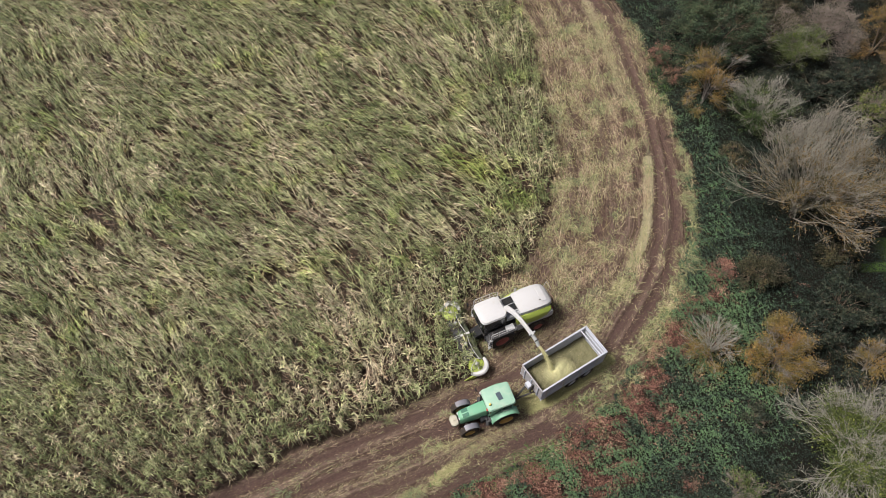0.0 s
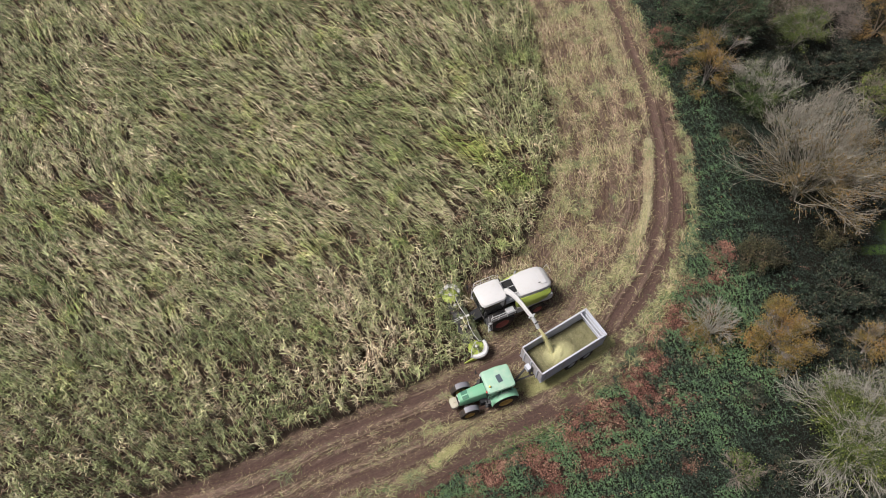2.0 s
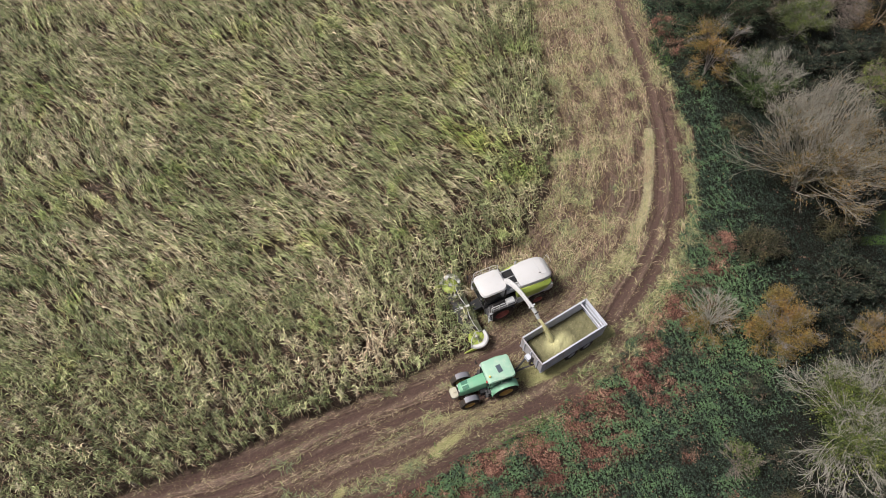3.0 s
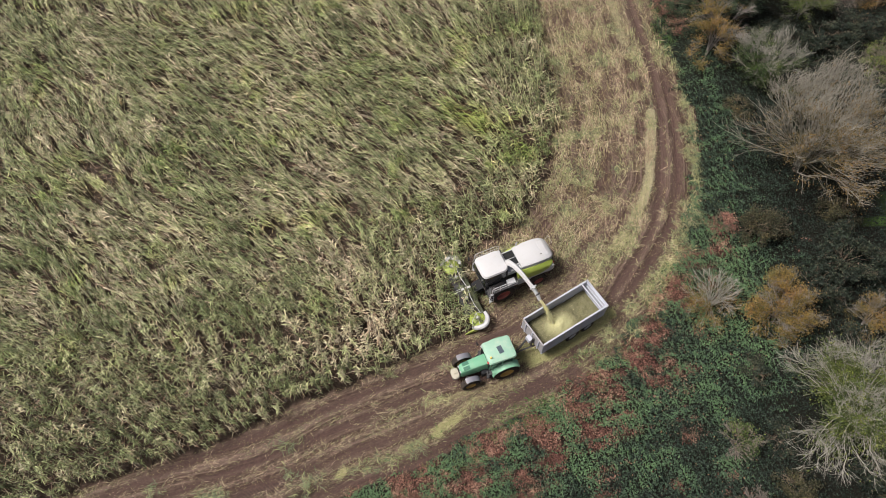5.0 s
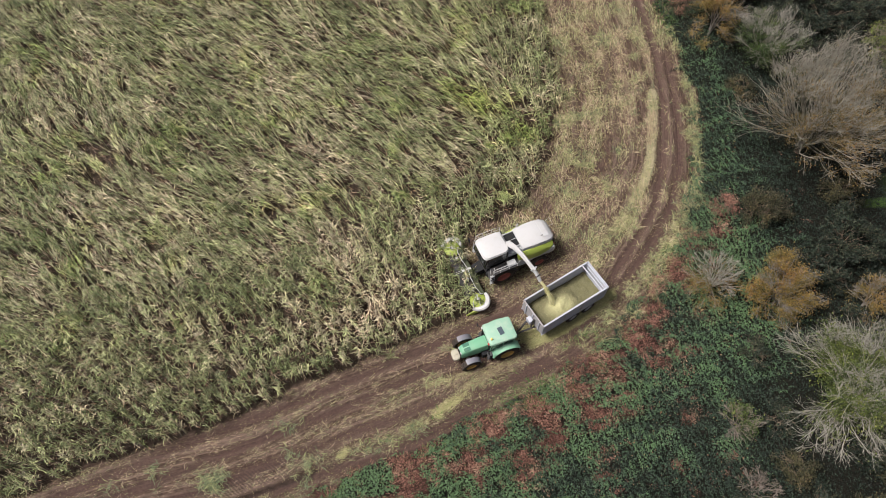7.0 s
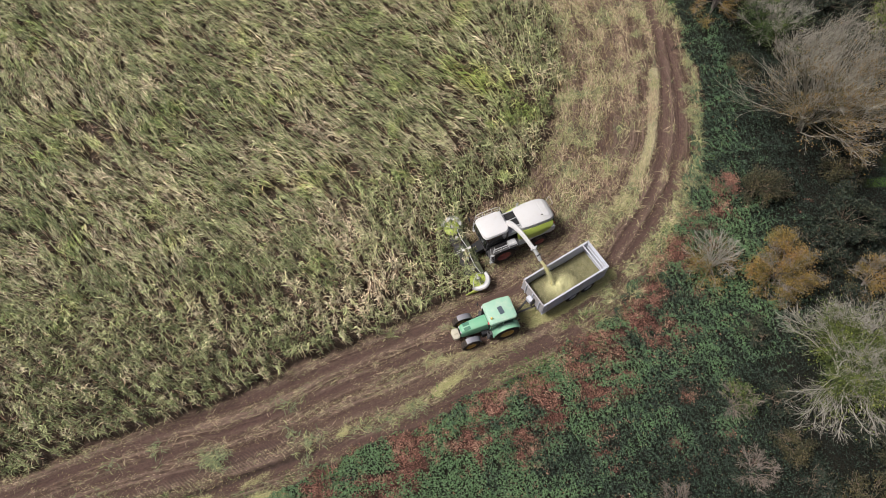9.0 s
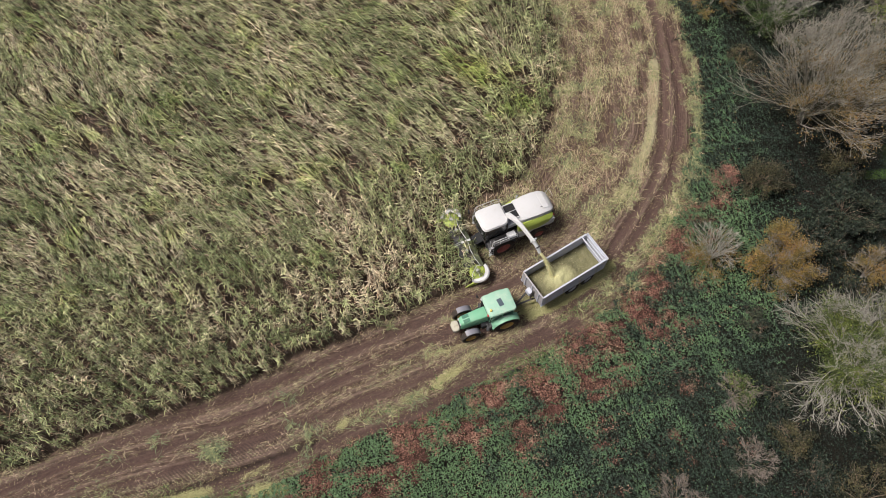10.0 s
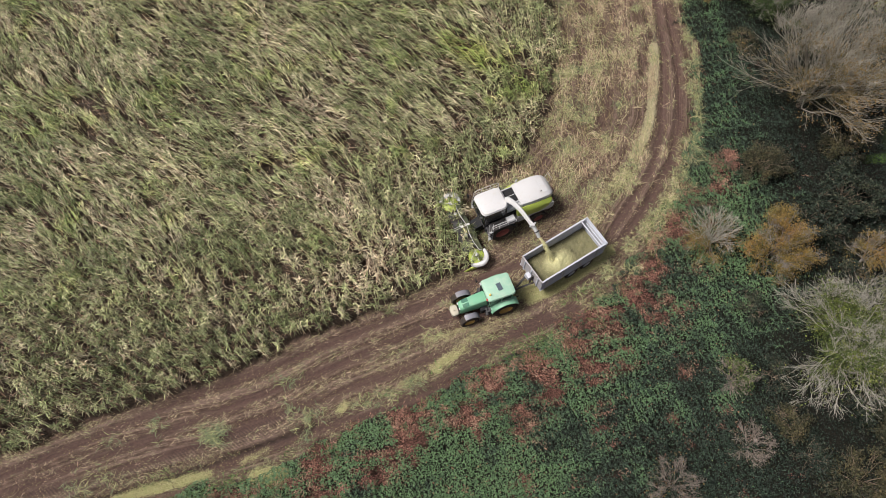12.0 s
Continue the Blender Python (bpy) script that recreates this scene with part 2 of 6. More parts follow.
# ---- materials ----
def ground_material():
    n = Nodes("farm_soil", 0.85, 0.0, 0.25)
    big, mid, fine = n.noise(0.35, 5), n.noise(2.2, 6, 0.7), n.noise(6.5, 6, 0.75)
    soil = n.ramp(mid, [(0.25, (0.050, 0.037, 0.029)), (0.5, (0.178, 0.125, 0.098)), (0.75, (0.335, 0.243, 0.192))])
    soil = n.mix(n.level(big, 0.35, 0.65, 0.0, 0.6), soil, (0.105, 0.074, 0.058))
    soil = n.mix(n.level(fine, 0.50, 0.68, 0.0, 0.5), soil, (0.21, 0.165, 0.115))
    clod = n.noise(11, 5, 0.8)
    soil = n.mix(n.level(clod, 0.50, 0.38, 0.0, 0.7), soil, (0.042, 0.030, 0.024))
    lane = n.add("ShaderNodeCombineXYZ")
    n.put(n.math("MULTIPLY", n.attr("lane"), 4.4), lane, "X")
    n.put(n.math("MULTIPLY", big, 2.5), lane, "Y")
    streak = n.noise(1.0, 4, 0.7, lane.outputs[0])
    soil = n.mix(n.level(streak, 0.40, 0.60, 0.95, 0.0), soil, (0.50, 0.43, 0.42), "MULTIPLY")
    soil = n.mix(n.level(streak, 0.50, 0.66, 0.0, 0.55), soil, (0.240, 0.165, 0.138))
    # soil under the standing maize is painted darker, as shade between the plants
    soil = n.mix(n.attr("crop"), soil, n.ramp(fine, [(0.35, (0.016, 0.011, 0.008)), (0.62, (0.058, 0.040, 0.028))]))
    rut = n.math("MULTIPLY", n.attr("rut"), n.level(mid, 0.2, 0.7, 0.55, 1.0))
    soil = n.mix(rut, soil, n.ramp(fine, [(0.3, (0.046, 0.027, 0.024)), (0.72, (0.125, 0.074, 0.064))]))
    xyz = n.add("ShaderNodeSeparateXYZ")
    n.put(n.place(), xyz, "Vector")
    way = n.math("ADD", n.math("MULTIPLY", xyz.outputs[0], 0.62), n.math("MULTIPLY", xyz.outputs[1], 0.78))
    # tyre lug prints painted as dark stripes, in place of shaded relief
    lug = n.math("SINE", n.math("ADD", n.math("MULTIPLY", way, 34.0), n.math("MULTIPLY", mid, 3.0)), 0.0)
    lug = n.math("MULTIPLY", n.level(lug, -0.2, 0.5), n.math("MULTIPLY", n.attr("tread"), n.level(big, 0.30, 0.42)))
    soil = n.mix(n.math("MULTIPLY", lug, 0.5), soil, (0.034, 0.025, 0.020))
    soil = n.mix(n.math("MULTIPLY", n.attr("crack"), 0.9), soil, (0.020, 0.014, 0.011))
    # the bank's floor is painted near-black, standing in for shade under the trees
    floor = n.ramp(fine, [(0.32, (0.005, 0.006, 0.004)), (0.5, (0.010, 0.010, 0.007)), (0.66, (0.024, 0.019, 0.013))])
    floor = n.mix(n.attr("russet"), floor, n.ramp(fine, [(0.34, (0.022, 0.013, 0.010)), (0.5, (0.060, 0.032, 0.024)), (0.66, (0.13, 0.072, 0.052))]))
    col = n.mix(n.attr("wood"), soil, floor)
    turf = n.ramp(n.noise(5, 6), [(0.3, (0.045, 0.095, 0.022)), (0.7, (0.100, 0.165, 0.040))])
    col = n.mix(n.attr("grass"), col, turf)
    speck = n.noise(13, 5, 0.8)
    edge = n.math("ADD", n.attr("chaff"), n.math("MULTIPLY", n.math("SUBTRACT", speck, 0.5), 2.4))
    edge = n.math("ADD", edge, n.math("MULTIPLY", n.math("SUBTRACT", mid, 0.5), 0.9))
    on = n.math("MULTIPLY", n.level(edge, 0.42, 0.62), n.level(n.attr("chaff"), 0.02, 0.2))
    chop = n.ramp(speck, [(0.25, (0.24, 0.22, 0.13)), (0.5, (0.42, 0.385, 0.245)), (0.75, (0.56, 0.52, 0.36))])
    col = n.mix(n.math("MULTIPLY", on, 0.8), col, n.mix(n.attr("fresh"), chop, n.mix(1.0, chop, (0.90, 1.0, 0.70), "MULTIPLY")))
    n.colour(col)
    n.rough(n.level(rut, 0.0, 1.0, 0.9, 0.62))
    n.bump(n.math("ADD", n.math("MULTIPLY", streak, 1.6), n.math("ADD", n.math("MULTIPLY", mid, 1.2), n.math("ADD", fine, n.math("MULTIPLY", clod, 0.6)))), 1.0, 0.10)
    return n.mat


M_GROUND = ground_material()
# the last two stops are near-black, holding the shade of the crop's gaps
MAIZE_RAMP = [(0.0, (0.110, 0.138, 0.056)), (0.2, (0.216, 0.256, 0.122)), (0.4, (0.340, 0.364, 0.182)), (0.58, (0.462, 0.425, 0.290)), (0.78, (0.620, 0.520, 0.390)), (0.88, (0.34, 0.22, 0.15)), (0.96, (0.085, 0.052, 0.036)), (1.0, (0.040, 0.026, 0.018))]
M_MAIZE = plant_material("maize_leaf", MAIZE_RAMP, 0.42, 0.10, jitter=0.26, spec=0.30, vary=0.58, lush="lush", tone="tone")
LITTER_RAMP = [(0.0, (0.165, 0.20, 0.115)), (0.3, (0.33, 0.35, 0.16)), (0.55, (0.47, 0.41, 0.25)), (0.75, (0.58, 0.465, 0.345)), (0.9, (0.44, 0.30, 0.22)), (1.0, (0.20, 0.125, 0.095))]
M_LITTER = plant_material("cut_maize_leaf", LITTER_RAMP, 0.65, 0.15, jitter=0.5, vary=0.5)
M_STUBBLE = plant_material("maize_stubble", [(0.0, (0.20, 0.19, 0.08)), (0.5, (0.36, 0.31, 0.16)), (1.0, (0.30, 0.22, 0.13))], 0.7, 0.1)
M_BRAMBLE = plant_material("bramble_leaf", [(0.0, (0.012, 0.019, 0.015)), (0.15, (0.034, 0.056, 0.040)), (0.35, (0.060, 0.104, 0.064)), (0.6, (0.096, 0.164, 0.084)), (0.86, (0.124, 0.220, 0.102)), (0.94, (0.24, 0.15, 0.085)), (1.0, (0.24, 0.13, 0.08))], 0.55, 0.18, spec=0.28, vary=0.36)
M_BRACKEN = plant_material("dead_bracken", [(0.0, (0.110, 0.047, 0.040)), (0.45, (0.265, 0.125, 0.100)), (0.8, (0.375, 0.208, 0.158)), (1.0, (0.46, 0.32, 0.235))], 0.75, 0.15)
M_GRASS = plant_material("verge_grass", [(0.0, (0.060, 0.135, 0.030)), (0.5, (0.150, 0.190, 0.070)), (1.0, (0.32, 0.28, 0.165))], 0.55, 0.25)
M_OCHRE = plant_material("autumn_leaf", [(0.0, (0.14, 0.120, 0.045)), (0.45, (0.225, 0.152, 0.052)), (0.8, (0.30, 0.195, 0.070)), (1.0, (0.24, 0.118, 0.055))], 0.6, 0.3)
M_GOLD = plant_material("golden_leaf", [(0.0, (0.11, 0.100, 0.036)), (0.4, (0.225, 0.165, 0.050)), (0.75, (0.34, 0.228, 0.080)), (1.0, (0.31, 0.150, 0.066))], 0.6, 0.3, vary=0.5)
M_IVY = plant_material("ivy_leaf", [(0.0, (0.030, 0.060, 0.018)), (0.5, (0.072, 0.110, 0.034)), (1.0, (0.155, 0.190, 0.052))], 0.5, 0.2, spec=0.35)
M_LIGHT_IVY = plant_material("yellow_green_ivy_leaf", [(0.0, (0.034, 0.056, 0.016)), (0.5, (0.100, 0.134, 0.035)), (1.0, (0.235, 0.265, 0.062))], 0.5, 0.2, spec=0.35)
# leaf colour is held near black to carry the canopy's deep shade
M_DARK_LEAF = plant_material("dark_evergreen_leaf", [(0.0, (0.010, 0.017, 0.012)), (0.5, (0.024, 0.036, 0.024)), (1.0, (0.066, 0.072, 0.044))], 0.6, 0.15, vary=0.75)
M_OLIVE = plant_material("olive_leaf", [(0.0, (0.022, 0.026, 0.015)), (0.5, (0.053, 0.054, 0.028)), (1.0, (0.125, 0.102, 0.047))], 0.55, 0.2)
M_PINE = plant_material("pine_needles", [(0.0, (0.022, 0.040, 0.022)), (0.5, (0.050, 0.078, 0.042)), (1.0, (0.100, 0.125, 0.062))], 0.6, 0.1)


def bark(name, a, b):
    n = Nodes(name, 0.85, 0.0, 0.2)
    n.colour(n.ramp(n.noise(6, 5), [(0.3, a), (0.7, b)])).bump(n.noise(40, 3), 0.5, 0.02)
    return n.mat


M_BARK_GREY = bark("grey_lichen_bark", (0.150, 0.137, 0.125), (0.35, 0.325, 0.302))
M_BARK_PALE = bark("pale_lichen_bark", (0.22, 0.207, 0.182), (0.46, 0.44, 0.395))
M_BARK_LICHEN = bark("greenish_lichen_bark", (0.18, 0.166, 0.142), (0.43, 0.405, 0.350))
M_BARK_BROWN = bark("brown_bark", (0.10, 0.075, 0.055), (0.25, 0.20, 0.155))
M_BARK_PINK = bark("russet_twig_bark", (0.17, 0.138, 0.122), (0.32, 0.275, 0.245))
M_CHOP = plant_material("chopped_maize", [(0.0, (0.32, 0.30, 0.15)), (0.5, (0.48, 0.45, 0.24)), (1.0, (0.62, 0.58, 0.36))], 0.8, 0.15, jitter=0.9, vary=0.25)


# ---- the ground: one sheet to the horizon ----
def spaced(lo, hi, step, far):
    out = [hi + step]
    while out[-1] < far:
        out.append(out[-1] + (out[-1] - hi) * 0.6 + step)
    low = [lo - (v - hi) for v in out]
    return np.array(low[::-1] + list(np.arange(lo, hi + 1e-6, step)) + out)


RED_PATCHES = ((17.1, 25.2, 1.5), (15.2, 22.8, 1.3), (13.7, 20.7, 1.1), (14.3, 19.6, 0.8), (10.7, 18.6, 0.8), (11.6, 17.0, 1.1), (9.0, 16.9, 0.6), (15.1, 18.1, 0.8),
               (17.7, 19.0, 0.9), (6.4, 15.6, 0.7), (3.3, 13.6, 0.9), (-1.2, 12.4, 0.9), (-2.3, 11.0, 1.0), (2.8, 10.4, 0.9), (-1.2, 9.4, 1.1), (5.5, 12.2, 0.9), (-3.3, 7.6, 1.1), (-6.2, 6.6, 1.0), (7.4, 13.0, 0.8))  # x, y, radius
GREEN_PATCHES = ((16.4, 22.5, 0.8), (13.3, 18.8, 0.6), (9.8, 16.7, 0.5), (4.0, 11.9, 1.2), (-4.4, 9.8, 1.2), (13.6, 17.2, 0.9), (16.6, 20.6, 1.0), (2.1, 8.7, 1.6), (-0.5, 7.9, 0.9), (4.9, 13.8, 0.8), (8.6, 14.8, 0.8), (0.8, 11.9, 0.7))


def redness(x, y):
    spot = sum(0.45 * np.exp(-((x - a) ** 2 + (y - b) ** 2) / r ** 2) for a, b, r in RED_PATCHES) - sum(0.7 * np.exp(-((x - a) ** 2 + (y - b) ** 2) / r ** 2) for a, b, r in GREEN_PATCHES)
    dv = line_distance(VERGE, x, y)
    band = 0.80 * np.exp(-((dv - 2.0) / 2.6) ** 2) * np.clip((31.5 - y) / 3.0, 0, 1)
    return band + spot + 0.34 * lumps(x, y, 2.4, 2) + 0.62 * lumps(x, y, 0.9, 5) - 0.08 + 0.15 * np.exp(-((x - 7) ** 2 + (y - 11) ** 2) / 40) - 0.5 * np.clip((x - 19) / 4, 0, 1)


gx, gy = np.meshgrid(spaced(-34, 30, 0.27, 2500), spaced(1, 66, 0.27, 2500))
fx, fy = gx.ravel(), gy.ravel()
rut_depth = np.zeros(fx.shape)
rut_mask = np.zeros(fx.shape)
near = (fx > -45) & (fx < 45) & (fy > -4) & (fy < 70)
for i, line in enumerate(RUTS):
    d = np.full(fx.shape, 99.0)
    wob = lumps(fx[near], fy[near], 5.0, i % 5) * 0.12
    d[near] = line_distance(line, fx[near], fy[near]) + wob * 0.6
    power = 1.0 if i < 6 else 0.55
    w = 0.30
    rut_depth += power * (-0.17 * np.exp(-(d / w) ** 4) + 0.09 * np.exp(-((d - 0.58) / 0.2) ** 2))
    rut_mask = np.maximum(rut_mask, power * np.exp(-(d / (w * 1.2)) ** 6))
d = np.full(fx.shape, 99.0)
d[near] = line_distance(CRACK, fx[near], fy[near])
rut_depth -= 0.16 * np.exp(-(d / 0.14) ** 2)
crack = np.exp(-(d / 0.15) ** 2)
field_side = fy > np.interp(fx, [p[0] for p in CRACK], [p[1] for p in CRACK])
tread = np.clip((d - 0.25) / 0.2, 0, 1) * np.clip((1.6 - d) / 0.3, 0, 1) * field_side
chaff = np.zeros(fx.shape)
for line, half, amount in CHAFF:
    d = np.full(fx.shape, 99.0)
    d[near] = line_distance(line, fx[near], fy[near])
    chaff = np.maximum(chaff, amount * np.clip(1.35 - d / (half * 1.35), 0, 1))
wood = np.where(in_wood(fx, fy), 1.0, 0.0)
grass = ((fx > 34.7 + 0.5 * lumps(fx, fy, 2.5, 4)) & (fy > 27) & (fy < 34) | (fx > 27) & (fy > 72) | (fx > 52)).astype(float)
rough_z = 0.035 * lumps(fx, fy, 1.3, 1) + 0.02 * lumps(fx, fy, 0.5, 2)
clear = np.clip(np.minimum(np.hypot(fx - 8.6, fy - 22.2), np.minimum(np.hypot(fx - 3.4, fy - 19.2), np.hypot(fx - 5.0, fy - 26.0))) / 3.5 - 0.7, 0.0, 1)
fz = np.where(near, (rut_depth + rough_z) * clear, 0.0)
ny, nx = gx.shape
q0 = (np.arange(ny - 1)[:, None] * nx + np.arange(nx - 1)[None]).ravel()
ground = new("ground", grid_mesh("ground", np.stack([fx, fy, fz], 1), np.stack([q0, q0 + 1, q0 + nx + 1, q0 + nx], 1), M_GROUND,
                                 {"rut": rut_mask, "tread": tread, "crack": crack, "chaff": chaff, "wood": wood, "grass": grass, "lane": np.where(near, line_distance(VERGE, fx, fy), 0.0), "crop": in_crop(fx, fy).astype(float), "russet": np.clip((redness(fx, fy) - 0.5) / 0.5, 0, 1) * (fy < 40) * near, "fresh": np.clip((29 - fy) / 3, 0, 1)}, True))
tagged(ground, "rutted brown farm soil with wheel tracks and spilt chopped maize", "ground", kind="structure")


# ---- standing maize ----
def maize_leaf_lines(base, azimuth, length, rise, droop, k):
    """Arching leaf centre lines: (n, k, 3)."""
    s = np.linspace(0, 1, k)[None]
    r = length[:, None] * (s * 0.92 - 0.22 * s ** 2)
    z = length[:, None] * (rise[:, None] * s - droop[:, None] * s ** 2)
    a = azimuth[:, None] + 0.30 * s * np.sin(azimuth * 47)[:, None]
    return base[:, None] + np.stack([r * np.cos(a), r * np.sin(a), z], 2)


def strap_leaves(lines, across, width, values):
    """Strap-shaped leaves that keep their width and end in a point: five triangles each on (n, 4, 3) lines."""
    n = len(lines)
    side = across * width[:, None, None] * np.array([0.55, 1.0, 0.82, 0.0])[None, :, None]
    v = np.stack([lines[:, 0] - side[:, 0], lines[:, 0] + side[:, 0], lines[:, 1] - side[:, 1], lines[:, 1] + side[:, 1],
                  lines[:, 2] - side[:, 2], lines[:, 2] + side[:, 2], lines[:, 3]], 1).reshape(-1, 3)
    i = np.arange(n)[:, None] * 7
    f = np.concatenate([i + np.array([t]) for t in ([0, 1, 3], [0, 3, 2], [2, 3, 5], [2, 5, 4], [4, 5, 6])], 1).reshape(-1, 3)
    return v, f, np.repeat(values, 7)


def lean_way(x, y):
    """The way in which the wind has laid the crop: it swirls."""
    return np.radians(151) + 0.24 * lumps(x, y, 14, 5) + 0.28 * lumps(x, y, 5, 6)


def build_maize():
    # plants stand in clumps that share height, ripeness and tone; the gaps between run along the lean
    step, each = 0.54, 2
    cx, cy = np.meshgrid(np.arange(-50, 12, step), np.arange(2, 70, step))
    cx, cy = cx.ravel() + rng.uniform(-0.25, 0.25, cx.size), cy.ravel() + rng.uniform(-0.25, 0.25, cy.size)
    clump = np.repeat(rng.uniform(-1, 1, cx.size), each)
    clump_ripe = np.repeat(rng.normal(0, 0.13, cx.size), each)
    clump_tone = np.repeat(rng.normal(0, 0.25, cx.size), each)
    clump_lean = np.repeat(rng.normal(0, 0.24, cx.size), each)
    x, y = np.repeat(cx, each) + rng.normal(0, 0.10, clump.size), np.repeat(cy, each) + rng.normal(0, 0.10, clump.size)
    low, high = line_distance(EDGE_LOW, x, y), line_distance(HEADER_LINE + EDGE_HIGH, x, y)
    edge = np.minimum(low, high)
    main = np.radians(148)
    along, over = x * np.cos(main) + y * np.sin(main), -x * np.sin(main) + y * np.cos(main)
    bare = lumps(x, y, 3.4, 3) * 0.40 + lumps(along / 2.4, over, 0.85, 4) * 0.65
    keep = in_crop(x, y) & (np.abs(x) < 27.5 + 0.28 * y) & (y < 66) & ((bare > -0.62 + 0.15 * rng.normal(0, 1, x.size)) | (edge < 0.9) | (low < 3.2))
    x, y, low, high, edge, bare, clump, clump_ripe, clump_tone, clump_lean = (v[keep] for v in (x, y, low, high, edge, bare, clump, clump_ripe, clump_tone, clump_lean))
    n = len(x)
    swirl = lean_way(x, y) + clump_lean + rng.normal(0, 0.22, n)
    lodged = np.clip(0.10 + 0.085 * (low - 3.0) + 0.30 * lumps(x, y, 6, 2), 0.06, 1.0) * np.clip(0.20 + high / 7, 0.20, 1)
    tilt = np.clip(lodged * 1.10 + rng.normal(0, 0.20, n) - 0.12 * clump, 0, 1.30)
    tall = rng.uniform(1.9, 2.4, n) * (0.88 + 0.28 * clump) * (1 - 0.35 * np.clip(-bare - 0.1, 0, 1))
    ripe = 0.310 + clump_ripe + 0.13 * lumps(x, y, 4.5, 4) + 0.12 * lumps(x, y, 1.7, 5) + 0.03 * (tilt - 0.5) + rng.normal(0, 0.07, n)
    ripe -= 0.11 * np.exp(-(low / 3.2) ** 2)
    for px, py, r, more in ((-5.5, 21.0, 3.0, 0.24), (-16, 15.5, 4.0, 0.06), (-5.0, 25.5, 3.2, 0.14), (-1.5, 24.0, 2.2, 0.20)):
        ripe += more * np.exp(-((x - px) ** 2 + (y - py) ** 2) / r ** 2)
    tone = np.clip(0.96 + 0.13 * np.exp(-((x + 8) ** 2 / 60 + (y - 26) ** 2 / 30)) + 0.16 * clump + clump_tone + rng.normal(0, 0.10, n), 0.5, 1.5)
    root = np.stack([x, y, np.zeros(n)], 1)
    # stalk: bends over progressively
    k = 3
    s = np.linspace(0, 1, k)[None]
    bend = tilt[:, None] * (0.25 + 0.75 * s)
    seg = tall[:, None] / (k - 1)
    dr, dz = np.cumsum(np.sin(bend) * seg, 1), np.cumsum(np.cos(bend) * seg, 1)
    dr, dz = dr - dr[:, :1], dz - dz[:, :1]
    stalk = root[:, None] + np.stack([dr * np.cos(swirl)[:, None], dr * np.sin(swirl)[:, None], dz], 2)
    sv, sq = tubes(stalk, np.tile([0.017, 0.014, 0.007], (n, 1)), 3)
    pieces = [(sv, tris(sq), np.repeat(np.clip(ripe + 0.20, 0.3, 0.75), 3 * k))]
    tones = [np.repeat(tone, 3 * k)]
    # strap leaves in two ranks, arching over; most grow on the upper half
    per = 11
    f = np.clip(((np.arange(per)[None] + rng.uniform(-0.3, 0.3, (n, per))) / per) ** 0.72 * 0.80 + 0.19, 0.05, 0.99)
    pos = np.empty((n, per, 3))
    for c in range(3):
        lo = np.clip((f * (k - 1)).astype(int), 0, k - 2)
        t = f * (k - 1) - lo
        rows = np.arange(n)[:, None]
        pos[..., c] = stalk[rows, lo, c] * (1 - t) + stalk[rows, lo + 1, c] * t
    rank = rng.uniform(0, 6.283, n)[:, None] + np.pi * (np.arange(per) % 2)[None] + rng.normal(0, 0.65, (n, per))
    pull = np.clip(tilt * 0.66, 0.04, 0.74)[:, None]
    az = np.arctan2(np.sin(rank) * (1 - pull) + np.sin(swirl)[:, None] * pull, np.cos(rank) * (1 - pull) + np.cos(swirl)[:, None] * pull)
    L = rng.uniform(0.40, 0.92, (n, per)) * np.clip(0.70 + 0.025 * low, 0.70, 1.0)[:, None] * (1.12 - 0.75 * np.abs(f - 0.55)) * (0.80 + 0.2 * tone[:, None])
    rise = rng.uniform(0.40, 1.05, (n, per)) * (1 - 0.6 * pull)
    droop = rng.uniform(0.40, 1.10, (n, per)) * (1 - 0.55 * pull)
    flat = lambda v: v.reshape(-1)
    lines = maize_leaf_lines(pos.reshape(-1, 3), flat(az), flat(L), flat(rise), flat(droop), 4)
    lines[..., 2] = np.maximum(lines[..., 2], 0.03)
    m = len(lines)
    tan = np.gradient(lines, axis=1)
    across = unit(np.cross(tan, np.array([0, 0, 1.0])) + rng.normal(0, 0.38, (m, 1, 3)) * np.linalg.norm(tan, axis=2, keepdims=True))
    width = rng.uniform(0.016, 0.034, m)
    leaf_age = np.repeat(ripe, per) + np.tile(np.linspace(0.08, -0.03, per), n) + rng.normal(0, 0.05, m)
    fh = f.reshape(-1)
    # lower leaves: withered brown, painted down to near-black for shade inside the crop
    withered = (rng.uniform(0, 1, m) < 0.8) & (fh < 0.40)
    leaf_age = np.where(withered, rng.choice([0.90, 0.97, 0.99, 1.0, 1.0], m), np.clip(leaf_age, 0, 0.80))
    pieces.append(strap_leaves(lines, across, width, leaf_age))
    tones.append(np.repeat(np.repeat(tone, per), 7))
    # tassels
    per = 3
    a = rng.uniform(0, 6.283, (n, per))
    tip = unit(stalk[:, -1] - stalk[:, -2])[:, None] + np.stack([np.cos(a), np.sin(a), np.zeros((n, per))], 2) * rng.uniform(0.15, 0.7, (n, per, 1))
    tip = unit(tip) * rng.uniform(0.16, 0.30, (n, per, 1))
    start = np.repeat(stalk[:, -1], per, 0)
    line = np.stack([start, start + tip.reshape(-1, 3)], 1)
    side = unit(np.cross(tip.reshape(-1, 3), np.array([0.3, 0.2, 1.0])))[:, None] * np.array([0.012, 0.007])[None, :, None]
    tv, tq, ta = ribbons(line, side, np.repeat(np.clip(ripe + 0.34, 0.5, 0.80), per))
    pieces.append((tv, tris(tq), ta))
    tones.append(np.ones(len(tv)))
    # withered leaves and fallen stalks on the soil between the plants
    m = 90000
